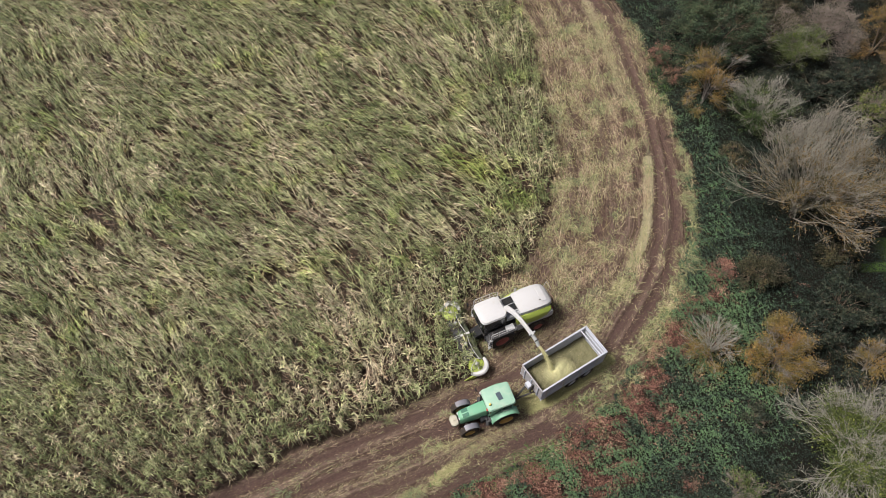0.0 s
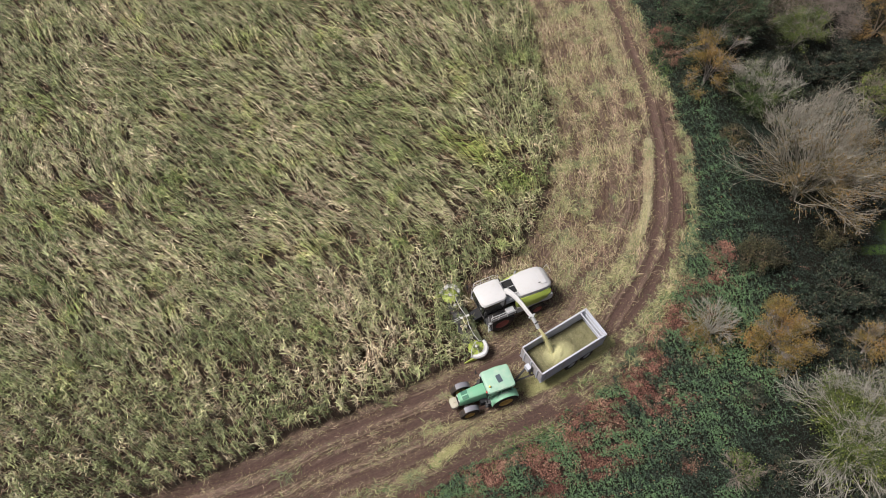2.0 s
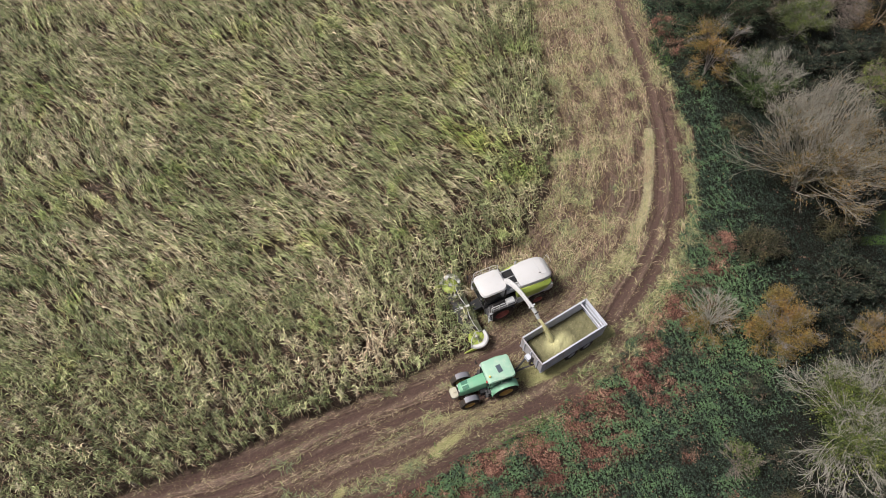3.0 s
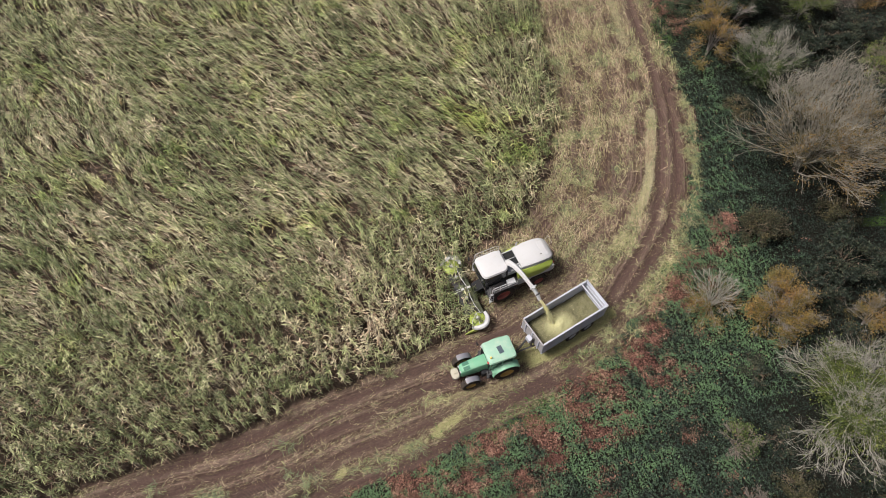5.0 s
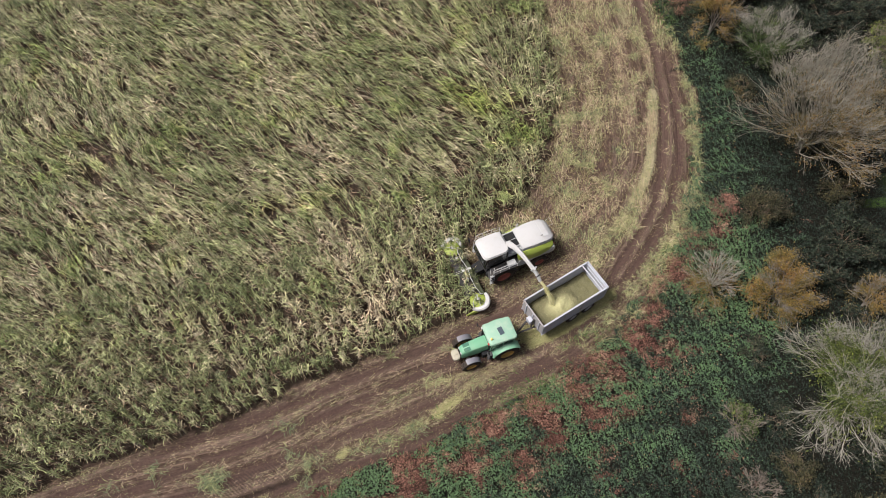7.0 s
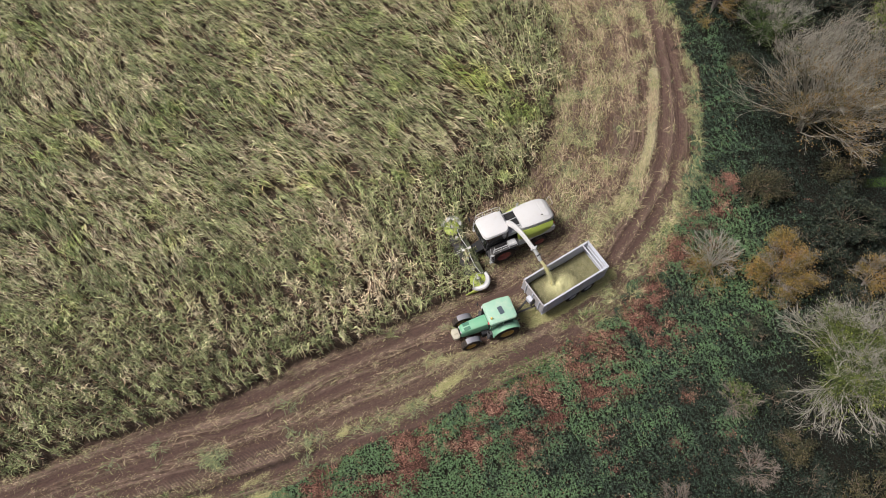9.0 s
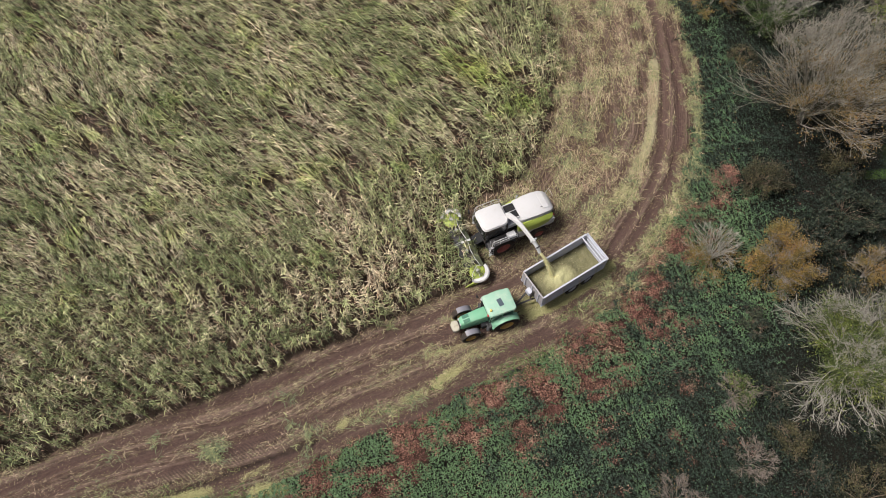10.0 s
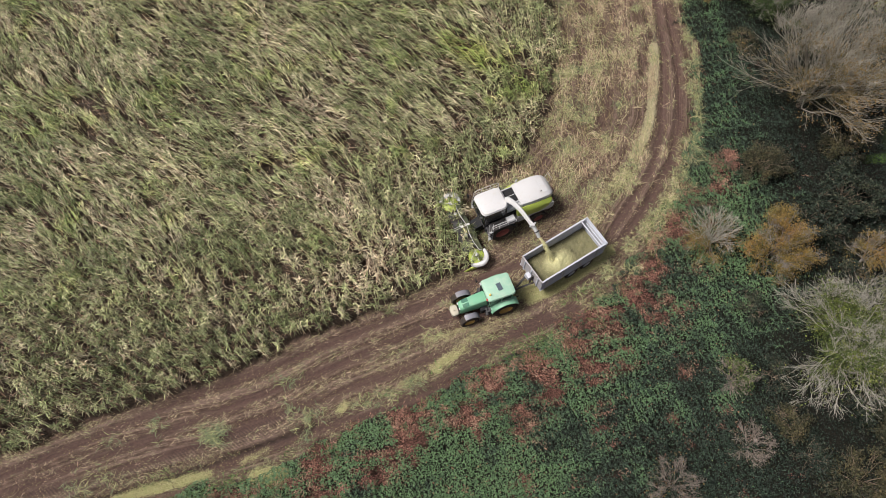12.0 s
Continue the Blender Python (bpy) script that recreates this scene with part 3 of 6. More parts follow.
    ux, uy = rng.uniform(-50, 12, m), rng.uniform(2, 67, m)
    ok = inside(FIELD, ux, uy) & (np.abs(ux) < 27.5 + 0.28 * uy) & (line_distance(HEADER_LINE + EDGE_HIGH + EDGE_LOW, ux, uy) > 0.4)
    ux, uy = ux[ok], uy[ok]
    m = len(ux)
    ua = lean_way(ux, uy) + rng.normal(0, 0.7, m)
    way = np.stack([np.cos(ua), np.sin(ua), rng.normal(0, 0.25, m)], 1) * rng.uniform(0.15, 0.45, m)[:, None]
    mid = np.stack([ux, uy, rng.uniform(0.06, 0.45, m)], 1)
    line = np.maximum(np.stack([mid - way, mid + way], 1), np.array([-999, -999, 0.03]))
    side = unit(np.cross(way, np.array([0, 0, 1.0])) + rng.normal(0, 0.1, (m, 3)))[:, None] * (np.array([1.0, 0.3])[None] * rng.uniform(0.008, 0.030, m)[:, None])[:, :, None]
    # most values sit at the ramp's near-black end, painting shade into the gaps
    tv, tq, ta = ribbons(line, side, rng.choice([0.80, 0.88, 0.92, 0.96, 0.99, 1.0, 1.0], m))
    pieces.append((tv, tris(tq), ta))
    tones.append(np.ones(len(tv)))
    v, q, a = joined(pieces)
    vx, vy = v[:, 0], v[:, 1]
    lush = np.exp(-(((vx - 2.9) * 0.75 - (vy - 40.2) * 0.66) ** 2 / 5.0 + ((vx - 2.9) * 0.66 + (vy - 40.2) * 0.75) ** 2 / 1.6))
    lush += 0.7 * np.exp(-((vx - 6.6) ** 2 + (vy - 37.2) ** 2) / 2.2) + 0.6 * np.exp(-((vx - 0.6) ** 2 + (vy - 41.8) ** 2) / 1.6)
    lush += 0.60 * np.clip(lumps(vx, vy, 3.1, 3) + 0.5 * lumps(vx, vy, 1.2, 2) - 0.35, 0, 1) * np.clip(line_distance(EDGE_LOW, vx, vy) / 9 - 0.2, 0.1, 1)
    field = new("maize_crop", grid_mesh("maize_crop", v, q, M_MAIZE, {"age_tone": a, "lush": lush, "tone": np.concatenate(tones)}))
    tagged(field, "ripe standing maize crop, green fading to straw, wind-pressed", "maize field", kind="stuff")


build_maize()


# ---- cut ground: stubble rows, strewn leaves, chopped flakes ----
CUT = VERGE[:-1] + [(14, 70)] + EDGE_HIGH[::-1][1:] + HEADER_LINE[::-1] + EDGE_LOW[::-1]


def build_litter():
    n = 470000
    x, y = rng.uniform(-32, 24, n), rng.uniform(2, 66, n)
    ok = (inside(CUT, x, y) | (line_distance(VERGE, x, y) < 0.8) & (y > 16) & (y < 27)) & (np.abs(x) < 27.5 + 0.28 * y)
    x, y = x[ok], y[ok]
    dv = line_distance(VERGE, x, y)
    dm = line_distance(EDGE_HIGH + EDGE_LOW, x, y)
    rut = np.min([line_distance(r, x, y) for r in RUTS[:6]], axis=0)
    upper = (y > 27.5).astype(float)
    outer = line_distance(OUTER_RUT, x, y)
    wheels = np.minimum(outer, line_distance(INNER_TRACK, x, y))
    track = np.exp(-(wheels / 0.52) ** 4) * upper
    beside = np.exp(-((outer - 2.6) / 1.0) ** 2) * np.clip((dv - 2.6) / 0.6, 0, 1) * upper
    swath = np.sin(outer * 2.6 + 1.6 * lumps(x, y, 6, 3)) * upper
    margin = np.clip((1.7 - dv) / 0.5, 0, 1) * upper
    want = 0.62 - 0.12 * upper + 0.34 * swath + 0.35 * (1 - upper) * lumps(x, y, 0.9, 6) + 0.5 * upper * lumps(outer * 1.1, 0.28 * y, 0.9, 6) - 0.75 * track - 0.24 * beside - 0.24 * margin + 0.35 * lumps(x, y, 2.0, 2) + 0.10 * np.exp(-dv / 0.8) - 0.80 * np.exp(-(rut / 0.40) ** 4) - 0.15 * np.exp(-dm / 0.7) * (1 - upper)
    want -= 0.45 * np.exp(-((x - 10.3) ** 2 / 6 + (y - 20.6) ** 2 / 4))
    dc = line_distance(CRACK, x, y)
    want -= 1.0 * np.exp(-(dc / 0.24) ** 2) + 0.10 * (dc < 1.5)
    ok = rng.uniform(0, 1, len(x)) < want
    x, y, dv, upper = x[ok], y[ok], dv[ok], upper[ok]
    n = len(x)
    az = np.where(rng.uniform(0, 1, n) < 0.5, rng.uniform(0, 6.283, n), np.radians(22) + rng.normal(0, 0.40, n) + 1.25 * upper)
    L = (0.07 + 0.62 * rng.uniform(0, 1, n) ** 1.8) * (0.66 + 0.70 * upper)
    base = np.stack([x, y, rng.uniform(0.03, 0.09, n)], 1)
    s = np.linspace(0, 1, 3)[None]
    curl = rng.normal(0, 0.15, n)[:, None] * s
    lines = base[:, None] + np.stack([np.cos(az[:, None] + curl) * s * L[:, None], np.sin(az[:, None] + curl) * s * L[:, None], (rng.uniform(0.02, 0.45, n) * L)[:, None] * np.sin(s * 2.6)], 2)
    tan = np.gradient(lines, axis=1)
    side = unit(np.cross(tan, np.array([0.0, 0, 1]))) * np.array([0.5, 1, 0.15])[None, :, None] * (rng.uniform(0.005, 0.013, n) * (0.9 + 0.65 * upper))[:, None, None]
    age_tone = np.clip(0.60 + 0.22 * lumps(x, y, 2.5, 3) - 0.12 * upper * lumps(x, y, 1.8, 5) + rng.normal(0, 0.23, n) - 0.05 * upper - 0.26 * np.exp(-(dv / 1.3) ** 2) - 0.05 * (1 - upper), 0, 0.98)
    v, q, a = ribbons(lines, side, age_tone)
    ob = new("maize_litter", grid_mesh("maize_litter", v, q, M_LITTER, {"age_tone": a}))
    tagged(ob, "strewn straw-coloured cut maize leaves lying on soil", "crop litter", kind="stuff")
    # torn-off tops: clumps of broad strap leaves
    n = 34000
    x, y = rng.uniform(-24, 24, n), rng.uniform(2, 64, n)
    dv, do = line_distance(VERGE, x, y), line_distance(OUTER_RUT, x, y)
    patch = lumps(x, y, 2.6, 4) + 0.5 * lumps(x, y, 1.0, 3)
    band = (dv < 1.7) & (y > 21.5) & (y < 32) & (line_distance(OUTER_RUT, x, y) > 1.0) & (patch > -0.45) | (dv < 1.3) & (y >= 32) & (patch > 0.8) | (np.hypot(x - 10.7, y - 20.0) < 1.1) & (patch > 0.55) | (np.abs(dv - 0.25) < 0.25) & (y > 33) & (y < 52) & (patch > 0.25) | (do > 3.6) & (y > 27) & (patch > 0.6) | (np.abs(do - 1.6) < 0.45) & (y > 23) & (y < 31) | (patch > 0.95)
    ok = (inside(CUT, x, y) | (dv < 0.9) & (y > 20) & (y < 34)) & band & (np.min([line_distance(r, x, y) for r in RUTS[:6]], axis=0) > 0.5)
    x, y = x[ok][:1600], y[ok][:1600]
    for cx, cy, r, m in ((-15.0, 10.1, 0.48, 44), (-10.6, 13.7, 0.5, 8), (-9.0, 10.0, 0.3, 6), (-23.5, 6.8, 0.5, 9), (-21.6, 7.4, 0.5, 6), (-8.4, 11.4, 0.4, 3), (-1.8, 13.4, 0.4, 8), (-4.2, 12.4, 0.4, 7), (-9.6, 11.5, 0.5, 6), (-0.7, 16.6, 0.5, 8)):
        x, y = np.append(x, cx + rng.normal(0, r, m) * 1.3), np.append(y, cy + rng.normal(0, r, m) * 0.8)
    each = 9
    n = len(x) * each
    tone = np.repeat(np.clip(0.18 + 0.12 * np.clip((x - 8) / 4, 0, 1) * (y < 34) - 0.10 * (y < 15) + 0.20 * lumps(x, y, 3.4, 1) + rng.normal(0, 0.1, len(x)), 0, 0.85), each)
    px, py = np.repeat(x, each) + rng.normal(0, 0.14, n), np.repeat(y, each) + rng.normal(0, 0.14, n)
    lines = maize_leaf_lines(np.stack([px, py, rng.uniform(0.03, 0.15, n)], 1), rng.uniform(0, 6.283, n), rng.uniform(0.35, 0.8, n), rng.uniform(0.2, 0.7, n), rng.uniform(0.3, 0.8, n), 4)
    lines[..., 2] = np.maximum(lines[..., 2], 0.03)
    tan = np.gradient(lines, axis=1)
    side = unit(np.cross(tan, np.array([0.0, 0, 1])) + rng.normal(0, 0.2, (n, 1, 3)) * 0.2) * np.array([0.6, 1, 0.8, 0.06])[None, :, None] * rng.uniform(0.010, 0.026, n)[:, None, None]
    v, q, a = ribbons(lines, side, np.clip(tone + rng.normal(0, 0.08, n), 0, 0.88))
    ob = new("torn_maize_tops", grid_mesh("torn_maize_tops", v, q, M_LITTER, {"age_tone": a}))
    tagged(ob, "clumps of torn yellow-green maize leaves on the ground", "crop litter", kind="stuff")
    # small pale bits trodden into the soil
    n = 330000
    x, y = rng.uniform(-32, 24, n), rng.uniform(2, 66, n)
    ok = inside(CUT, x, y) & (np.abs(x) < 27 + 0.38 * y)
    x, y = x[ok], y[ok]
    rut = np.min([line_distance(r, x, y) for r in RUTS], axis=0)
    ok = rng.uniform(0, 1, len(x)) < 0.68 + 0.5 * lumps(x, y, 1.6, 5) - 0.55 * np.exp(-(rut / 0.4) ** 2)
    x, y = x[ok], y[ok]
    v, q, a = flakes(np.stack([x, y, rng.uniform(0.01, 0.06, len(x))], 1), 0.009, 0.024, 0.4, 3.0)
    ob = new("straw_bits", grid_mesh("straw_bits", v, q, M_STUBBLE, {"age_tone": a}))
    tagged(ob, "small straw-coloured stalk bits trodden into the soil", "crop litter", kind="stuff")
    # whole stalks pressed flat
    n = 9000
    x, y = rng.uniform(-6, 22, n), rng.uniform(24, 66, n)
    dv = line_distance(VERGE, x, y)
    ok = inside(CUT, x, y) & (line_distance(OUTER_RUT, x, y) > 3.8)
    x, y = x[ok], y[ok]
    n = len(x)
    az, L = np.radians(100) + rng.normal(0, 0.7, n), rng.uniform(0.5, 1.5, n)
    way = np.stack([np.cos(az), np.sin(az), rng.uniform(-0.02, 0.10, n)], 1) * L[:, None] * 0.5
    mid = np.stack([x, y, rng.uniform(0.05, 0.14, n)], 1)
    v, q = tubes(np.stack([mid - way, mid + way], 1), np.tile([0.014, 0.009], (n, 1)), 3)
    ob = new("flattened_stalks", grid_mesh("flattened_stalks", v, q, M_STUBBLE, {"age_tone": np.repeat(rng.uniform(0, 1, n), 6)}))
    tagged(ob, "broken straw-coloured maize stalks pressed flat on soil", "crop litter", kind="stuff")
    # stubble, in rows along the driven way
    n = 15000
    x, y = rng.uniform(-30, 20, n), rng.uniform(4, 64, n)
    ok = inside(CUT, x, y) & (np.abs(x) < 27 + 0.38 * y)
    x, y = x[ok], y[ok]
    d = line_distance(OUTER_RUT, x, y)
    row = np.abs((d / 0.75) % 1 - 0.5)
    ok = (row < 0.13) & (d < 9) & (np.min([line_distance(r, x, y) for r in RUTS[:6]], axis=0) > 0.35)
    x, y = x[ok], y[ok]
    n = len(x)
    lean = rng.normal(0, 0.06, (n, 2))
    foot = np.stack([x, y, np.full(n, -0.05)], 1)
    top = foot + np.stack([lean[:, 0], lean[:, 1], rng.uniform(0.14, 0.26, n)], 1)
    v, q = tubes(np.stack([foot, top], 1), np.tile([0.016, 0.013], (n, 1)), 4)
    ob = new("maize_stubble", grid_mesh("maize_stubble", v, q, M_STUBBLE, {"age_tone": np.repeat(rng.uniform(0, 1, n), 8)}))
    tagged(ob, "short straw-coloured cut maize stalks in rows", "stubble", kind="stuff")
    # chopped flakes in the spill lines
    pts = []
    for line, half, amount in CHAFF:
        for (x0, y0), (x1, y1) in zip(line, line[1:]):
            m = int(math.hypot(x1 - x0, y1 - y0) * half * 900 * amount)
            t = rng.uniform(0, 1, m)
            pts.append(np.stack([x0 + (x1 - x0) * t + rng.normal(0, half * 0.55, m), y0 + (y1 - y0) * t + rng.normal(0, half * 0.55, m)], 1))
    p = np.concatenate(pts)
    v, q, a = flakes(np.stack([p[:, 0], p[:, 1], rng.uniform(0.02, 0.06, len(p))], 1), 0.009, 0.024, 0.5)
    ob = new("chopped_maize_spill", grid_mesh("chopped_maize_spill", v, q, M_CHOP, {"age_tone": a}))
    tagged(ob, "yellow-green chopped maize flakes spilt along wheel tracks", "crop litter", kind="stuff")


def flakes(p, small, large, lift=1.0, stretch=1.6):
    """Little leaf or chip quads at random turns."""
    n = len(p)
    u = unit(rng.normal(0, 1, (n, 3)) * np.array([1, 1, lift]))
    w = unit(np.cross(u, unit(rng.normal(0, 1, (n, 3)) * np.array([lift, lift, 1]))))
    size = rng.uniform(small, large, n)[:, None]
    u, w = u * size * stretch, w * size
    v = np.stack([p - u, p + w * 0.9, p + u, p - w * 0.9], 1).reshape(-1, 3)
    q = np.arange(n * 4).reshape(-1, 4)
    return v, q, np.repeat(rng.uniform(0, 1, n), 4)


build_litter()


# ---- the overgrown verge: brambles, dead bracken, grass ----
def leaf_pairs(p, normal, size, age_tone):
    """Folded leaves: two quads that meet along the midrib."""
    n = len(p)
    spin = unit(np.cross(normal, unit(rng.normal(0, 1, (n, 3)))))
    across = np.cross(normal, spin)
    s = size[:, None]
    tip, tail = p + spin * s, p - spin * s
    lift = normal * s * 0.28
    left, right = p + across * s * 0.62 + lift, p - across * s * 0.62 + lift
    v = np.stack([tail, left, tip, right], 1).reshape(-1, 3)
    i = np.arange(n)[:, None] * 4
    f = np.concatenate([i + np.array([[0, 1, 2]]), i + np.array([[0, 2, 3]])], 1).reshape(-1, 3)
    return v, f, np.repeat(age_tone, 4)


def mound(x, y):
    """Height of the thicket over the soil."""
    dv = line_distance(VERGE, x, y)
    return np.clip(dv / 2.2, 0.08, 1) * (0.60 + 0.40 * lumps(x, y, 3.0, 3) + 0.34 * lumps(x, y, 1.1, 4)) + 0.1


def build_verge():
    n = 1060000
    x, y = rng.uniform(-26, 46, n), rng.uniform(1, 64, n)
    more = 64000  # the bank goes on under the camera, with coarser leaves
    x, y = np.append(x, rng.uniform(-26, 34, more)), np.append(y, rng.uniform(-17, 1, more))
    ok = in_wood(x, y) & (x < np.maximum(28 + 0.30 * y, 30)) & (grass_free(x, y))
    x, y = x[ok], y[ok]
    red = redness(x, y)
    gap = lumps(x, y, 1.3, 1) * 0.4 + lumps(x, y, 0.45, 1) * 0.6
    # 0 to 1 beneath the trees: thins the leaves and paints their shade
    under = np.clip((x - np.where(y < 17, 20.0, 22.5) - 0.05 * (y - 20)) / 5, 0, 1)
    ok = (red + rng.normal(0, 0.24, len(x)) < 0.79) & (gap > -0.98 + 0.2 * rng.normal(0, 1, len(x))) & (rng.uniform(0, 1, len(x)) > 0.50 * under) & (rng.uniform(0, 1, len(x)) > 0.35 * (y > 44)) & (rng.uniform(0, 1, len(x)) > 0.30 * np.clip((x - 21.5) / 2, 0, 1) * (y < 17))
    x, y, under = x[ok], y[ok], under[ok]
    n = len(x)
    tuft = lumps(x, y, 0.42, 1) + 0.6 * lumps(x, y, 0.8, 5)
    h = np.maximum(mound(x, y) * rng.uniform(0.70, 1.03, n) + 0.16 * tuft, 0.06)
    nrm = unit(rng.normal(0, 0.36, (n, 3)) + np.array([0, 0, 1.0]))
    # leaf tone: tufts painted lit, hollows dim, and shade painted in beneath the trees
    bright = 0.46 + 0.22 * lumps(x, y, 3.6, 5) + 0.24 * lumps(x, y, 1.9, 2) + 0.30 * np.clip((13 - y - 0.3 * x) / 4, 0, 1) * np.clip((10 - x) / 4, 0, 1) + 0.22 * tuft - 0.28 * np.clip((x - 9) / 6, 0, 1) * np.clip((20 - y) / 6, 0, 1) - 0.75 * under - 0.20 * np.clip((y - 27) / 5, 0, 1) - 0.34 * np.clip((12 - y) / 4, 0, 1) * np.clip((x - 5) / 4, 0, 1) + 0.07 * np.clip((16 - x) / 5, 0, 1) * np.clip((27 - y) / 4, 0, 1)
    withered = (rng.uniform(0, 1, n) < 0.018) * (1 - under) * 0.8
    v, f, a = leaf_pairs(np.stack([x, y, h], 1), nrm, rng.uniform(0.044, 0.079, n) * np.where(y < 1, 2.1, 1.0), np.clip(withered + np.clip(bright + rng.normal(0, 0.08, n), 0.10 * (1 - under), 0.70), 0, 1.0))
    ob = new("bramble_thicket", grid_mesh("bramble_thicket", v, f, M_BRAMBLE, {"age_tone": a}))
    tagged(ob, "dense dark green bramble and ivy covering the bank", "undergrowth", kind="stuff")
    # tufts of withered bracken
    n = 88000
    x, y = rng.uniform(-26, 40, n), rng.uniform(-15, 40, n)
    ok = in_wood(x, y)
    x, y = x[ok], y[ok]
    ok = redness(x, y) + 0.25 * lumps(x, y, 0.5, 2) + rng.normal(0, 0.24, len(x)) > 0.68
    x, y = x[ok], y[ok]
    n = len(x)
    each = 21
    p = np.stack([np.repeat(x, each), np.repeat(y, each), np.repeat(mound(x, y) * rng.uniform(0.5, 1.0, n), each)], 1) + rng.normal(0, 1, (n * each, 3)) * np.array([0.15, 0.15, 0.07])
    tone = np.repeat(np.clip(0.42 + 0.30 * lumps(x, y, 1.5, 3) + 0.25 * lumps(x, y, 0.45, 4) + rng.normal(0, 0.20, n), 0, 1), each)
    v, q, a = flakes(p, 0.011, 0.026, 0.5, 3.4)
    a = np.repeat(np.clip(tone + rng.normal(0, 0.1, len(p)), 0, 1), 4)
    ob = new("bracken_patch", grid_mesh("bracken_patch", v, q, M_BRACKEN, {"age_tone": a}))
    tagged(ob, "withered red-brown bracken fronds among the brambles", "bracken", kind="stuff")
    # coarse grass and flattened maize along the verge line
    n = 150000
    x, y = rng.uniform(-24, 24, n), rng.uniform(2, 64, n)
    dv = line_distance(VERGE, x, y)
    rut = np.min([line_distance(r, x, y) for r in RUTS[:6]], axis=0)
    lush = np.exp(-((x - 5.8) ** 2 / 7 + (y - 16.2) ** 2 / 1.5)) + 0.8 * np.exp(-((x - 19.8) ** 2 / 0.7 + (y - 52) ** 2 / 10))
    ok = (dv < 1.7) & (rut > 0.5 - 0.25 * (lush > 0.3)) & (lumps(x, y, 2.8, 6) + 0.6 * lumps(x, y, 1.0, 1) + 4.0 * lush > 0.25 + np.clip((y - 26) / 6, 0, 0.9) + 0.2 * rng.normal(0, 1, n))
    x, y, lush = x[ok], y[ok], lush[ok]
    n = len(x)
    az, L = rng.uniform(0, 6.283, n), rng.uniform(0.3, 0.85, n)
    lines = maize_leaf_lines(np.stack([x, y, np.full(n, 0.0)], 1), az, L * 0.8, rng.uniform(0.5, 1.3, n), rng.uniform(0.5, 1.2, n), 4)
    tan = np.gradient(lines, axis=1)
    side = unit(np.cross(tan, np.array([0.0, 0, 1]))) * np.array([1, 0.9, 0.6, 0.1])[None, :, None] * rng.uniform(0.010, 0.028, n)[:, None, None]
    v, q, a = ribbons(lines, side, np.clip(0.42 + 0.3 * lumps(x, y, 3, 2) - 0.55 * lush + rng.normal(0, 0.2, n), 0, 1))
    ob = new("verge_grass", grid_mesh("verge_grass", v, q, M_GRASS, {"age_tone": a}))
    tagged(ob, "coarse green and yellow grass along the field margin", "grass", kind="stuff")


def grass_free(x, y):
    return ~((x > 34.7) & (y > 27) & (y < 34))


build_verge()


# ---- trees and shrubs ----
def shoots(parent, pr, each, length, angle, up, k, lo=0.25, thin=0.6, wander=0.10, dome=None):
    """Side shoots of (n, j, 3) parent lines: lines and radii."""
    n, j, _ = parent.shape
    m = n * each
    which = np.repeat(np.arange(n), each)
    f = rng.uniform(lo, 1.0, m) * (j - 1)
    i = np.clip(f.astype(int), 0, j - 2)
    t = (f - i)[:, None]
    start = parent[which, i] * (1 - t) + parent[which, i + 1] * t
    radius = pr[which, i] * (1 - t[:, 0]) + pr[which, i + 1] * t[:, 0]
    along = unit(parent[which, i + 1] - parent[which, i])
    perp = unit(np.cross(along, unit(rng.normal(0, 1, (m, 3)))))
    ang = rng.normal(angle, 0.18, m)[:, None]
    cx, rx, rz = dome
    radial = unit((start - cx) / np.array([rx, rx, rz]))
    way = unit(along * np.cos(ang) + perp * np.sin(ang) + np.array([0, 0, up]) + radial * 0.55)
    L = rng.uniform(0.6, 1.2, m) * length * (1.15 - 0.5 * f / (j - 1))
    pts = [start]
    for s in range(k - 1):
        way = unit(way + rng.normal(0, wander, (m, 3)) + np.array([0, 0, up * 0.25]))
        pts.append(pts[-1] + way * (L / (k - 1))[:, None])
    lines = np.stack(pts, 1)
    # keep to a dome with an uneven outline
    rel = (lines - cx) / np.array([rx, rx, rz])
    rho = np.linalg.norm(rel, axis=2, keepdims=True)
    limit = rng.uniform(0.72, 1.14, (m, 1, 1)) + 0.07 * np.sin(5 * np.arctan2(rel[..., 1:2], rel[..., 0:1]) + cx[0] * 7 + 2) + 0.11 * np.sin(3 * np.arctan2(rel[..., 1:2], rel[..., 0:1]) + cx[2] * 9)
    lines = cx + (lines - cx) * np.where(rho > limit * 0.8, (limit * 0.8 + 0.2 * limit * np.tanh((rho - limit * 0.8) / (0.35 * limit))) / np.maximum(rho, 1e-6), 1.0)
    lines[..., 2] = np.maximum(lines[..., 2], 0.05)
    rad = (radius * thin)[:, None] * np.linspace(1, 0.35, k)[None]
    return lines, np.maximum(rad, 0.009)


def leaves_on(lines, count, size, spread, flatness=0.6):
    """Leaves scattered round twigs."""
    n, k, _ = lines.shape
    w, i = rng.integers(0, n, count), rng.integers(0, k - 1, count)
    t = rng.uniform(0, 1, count)[:, None]
    p = lines[w, i] * (1 - t) + lines[w, i + 1] * t + rng.normal(0, spread, (count, 3))
    p[:, 2] = np.maximum(p[:, 2], 0.08)
    nrm = unit(rng.normal(0, flatness, (count, 3)) + np.array([0, 0, 1.0]))
    return p, nrm, rng.uniform(size * 0.6, size * 1.25, count)


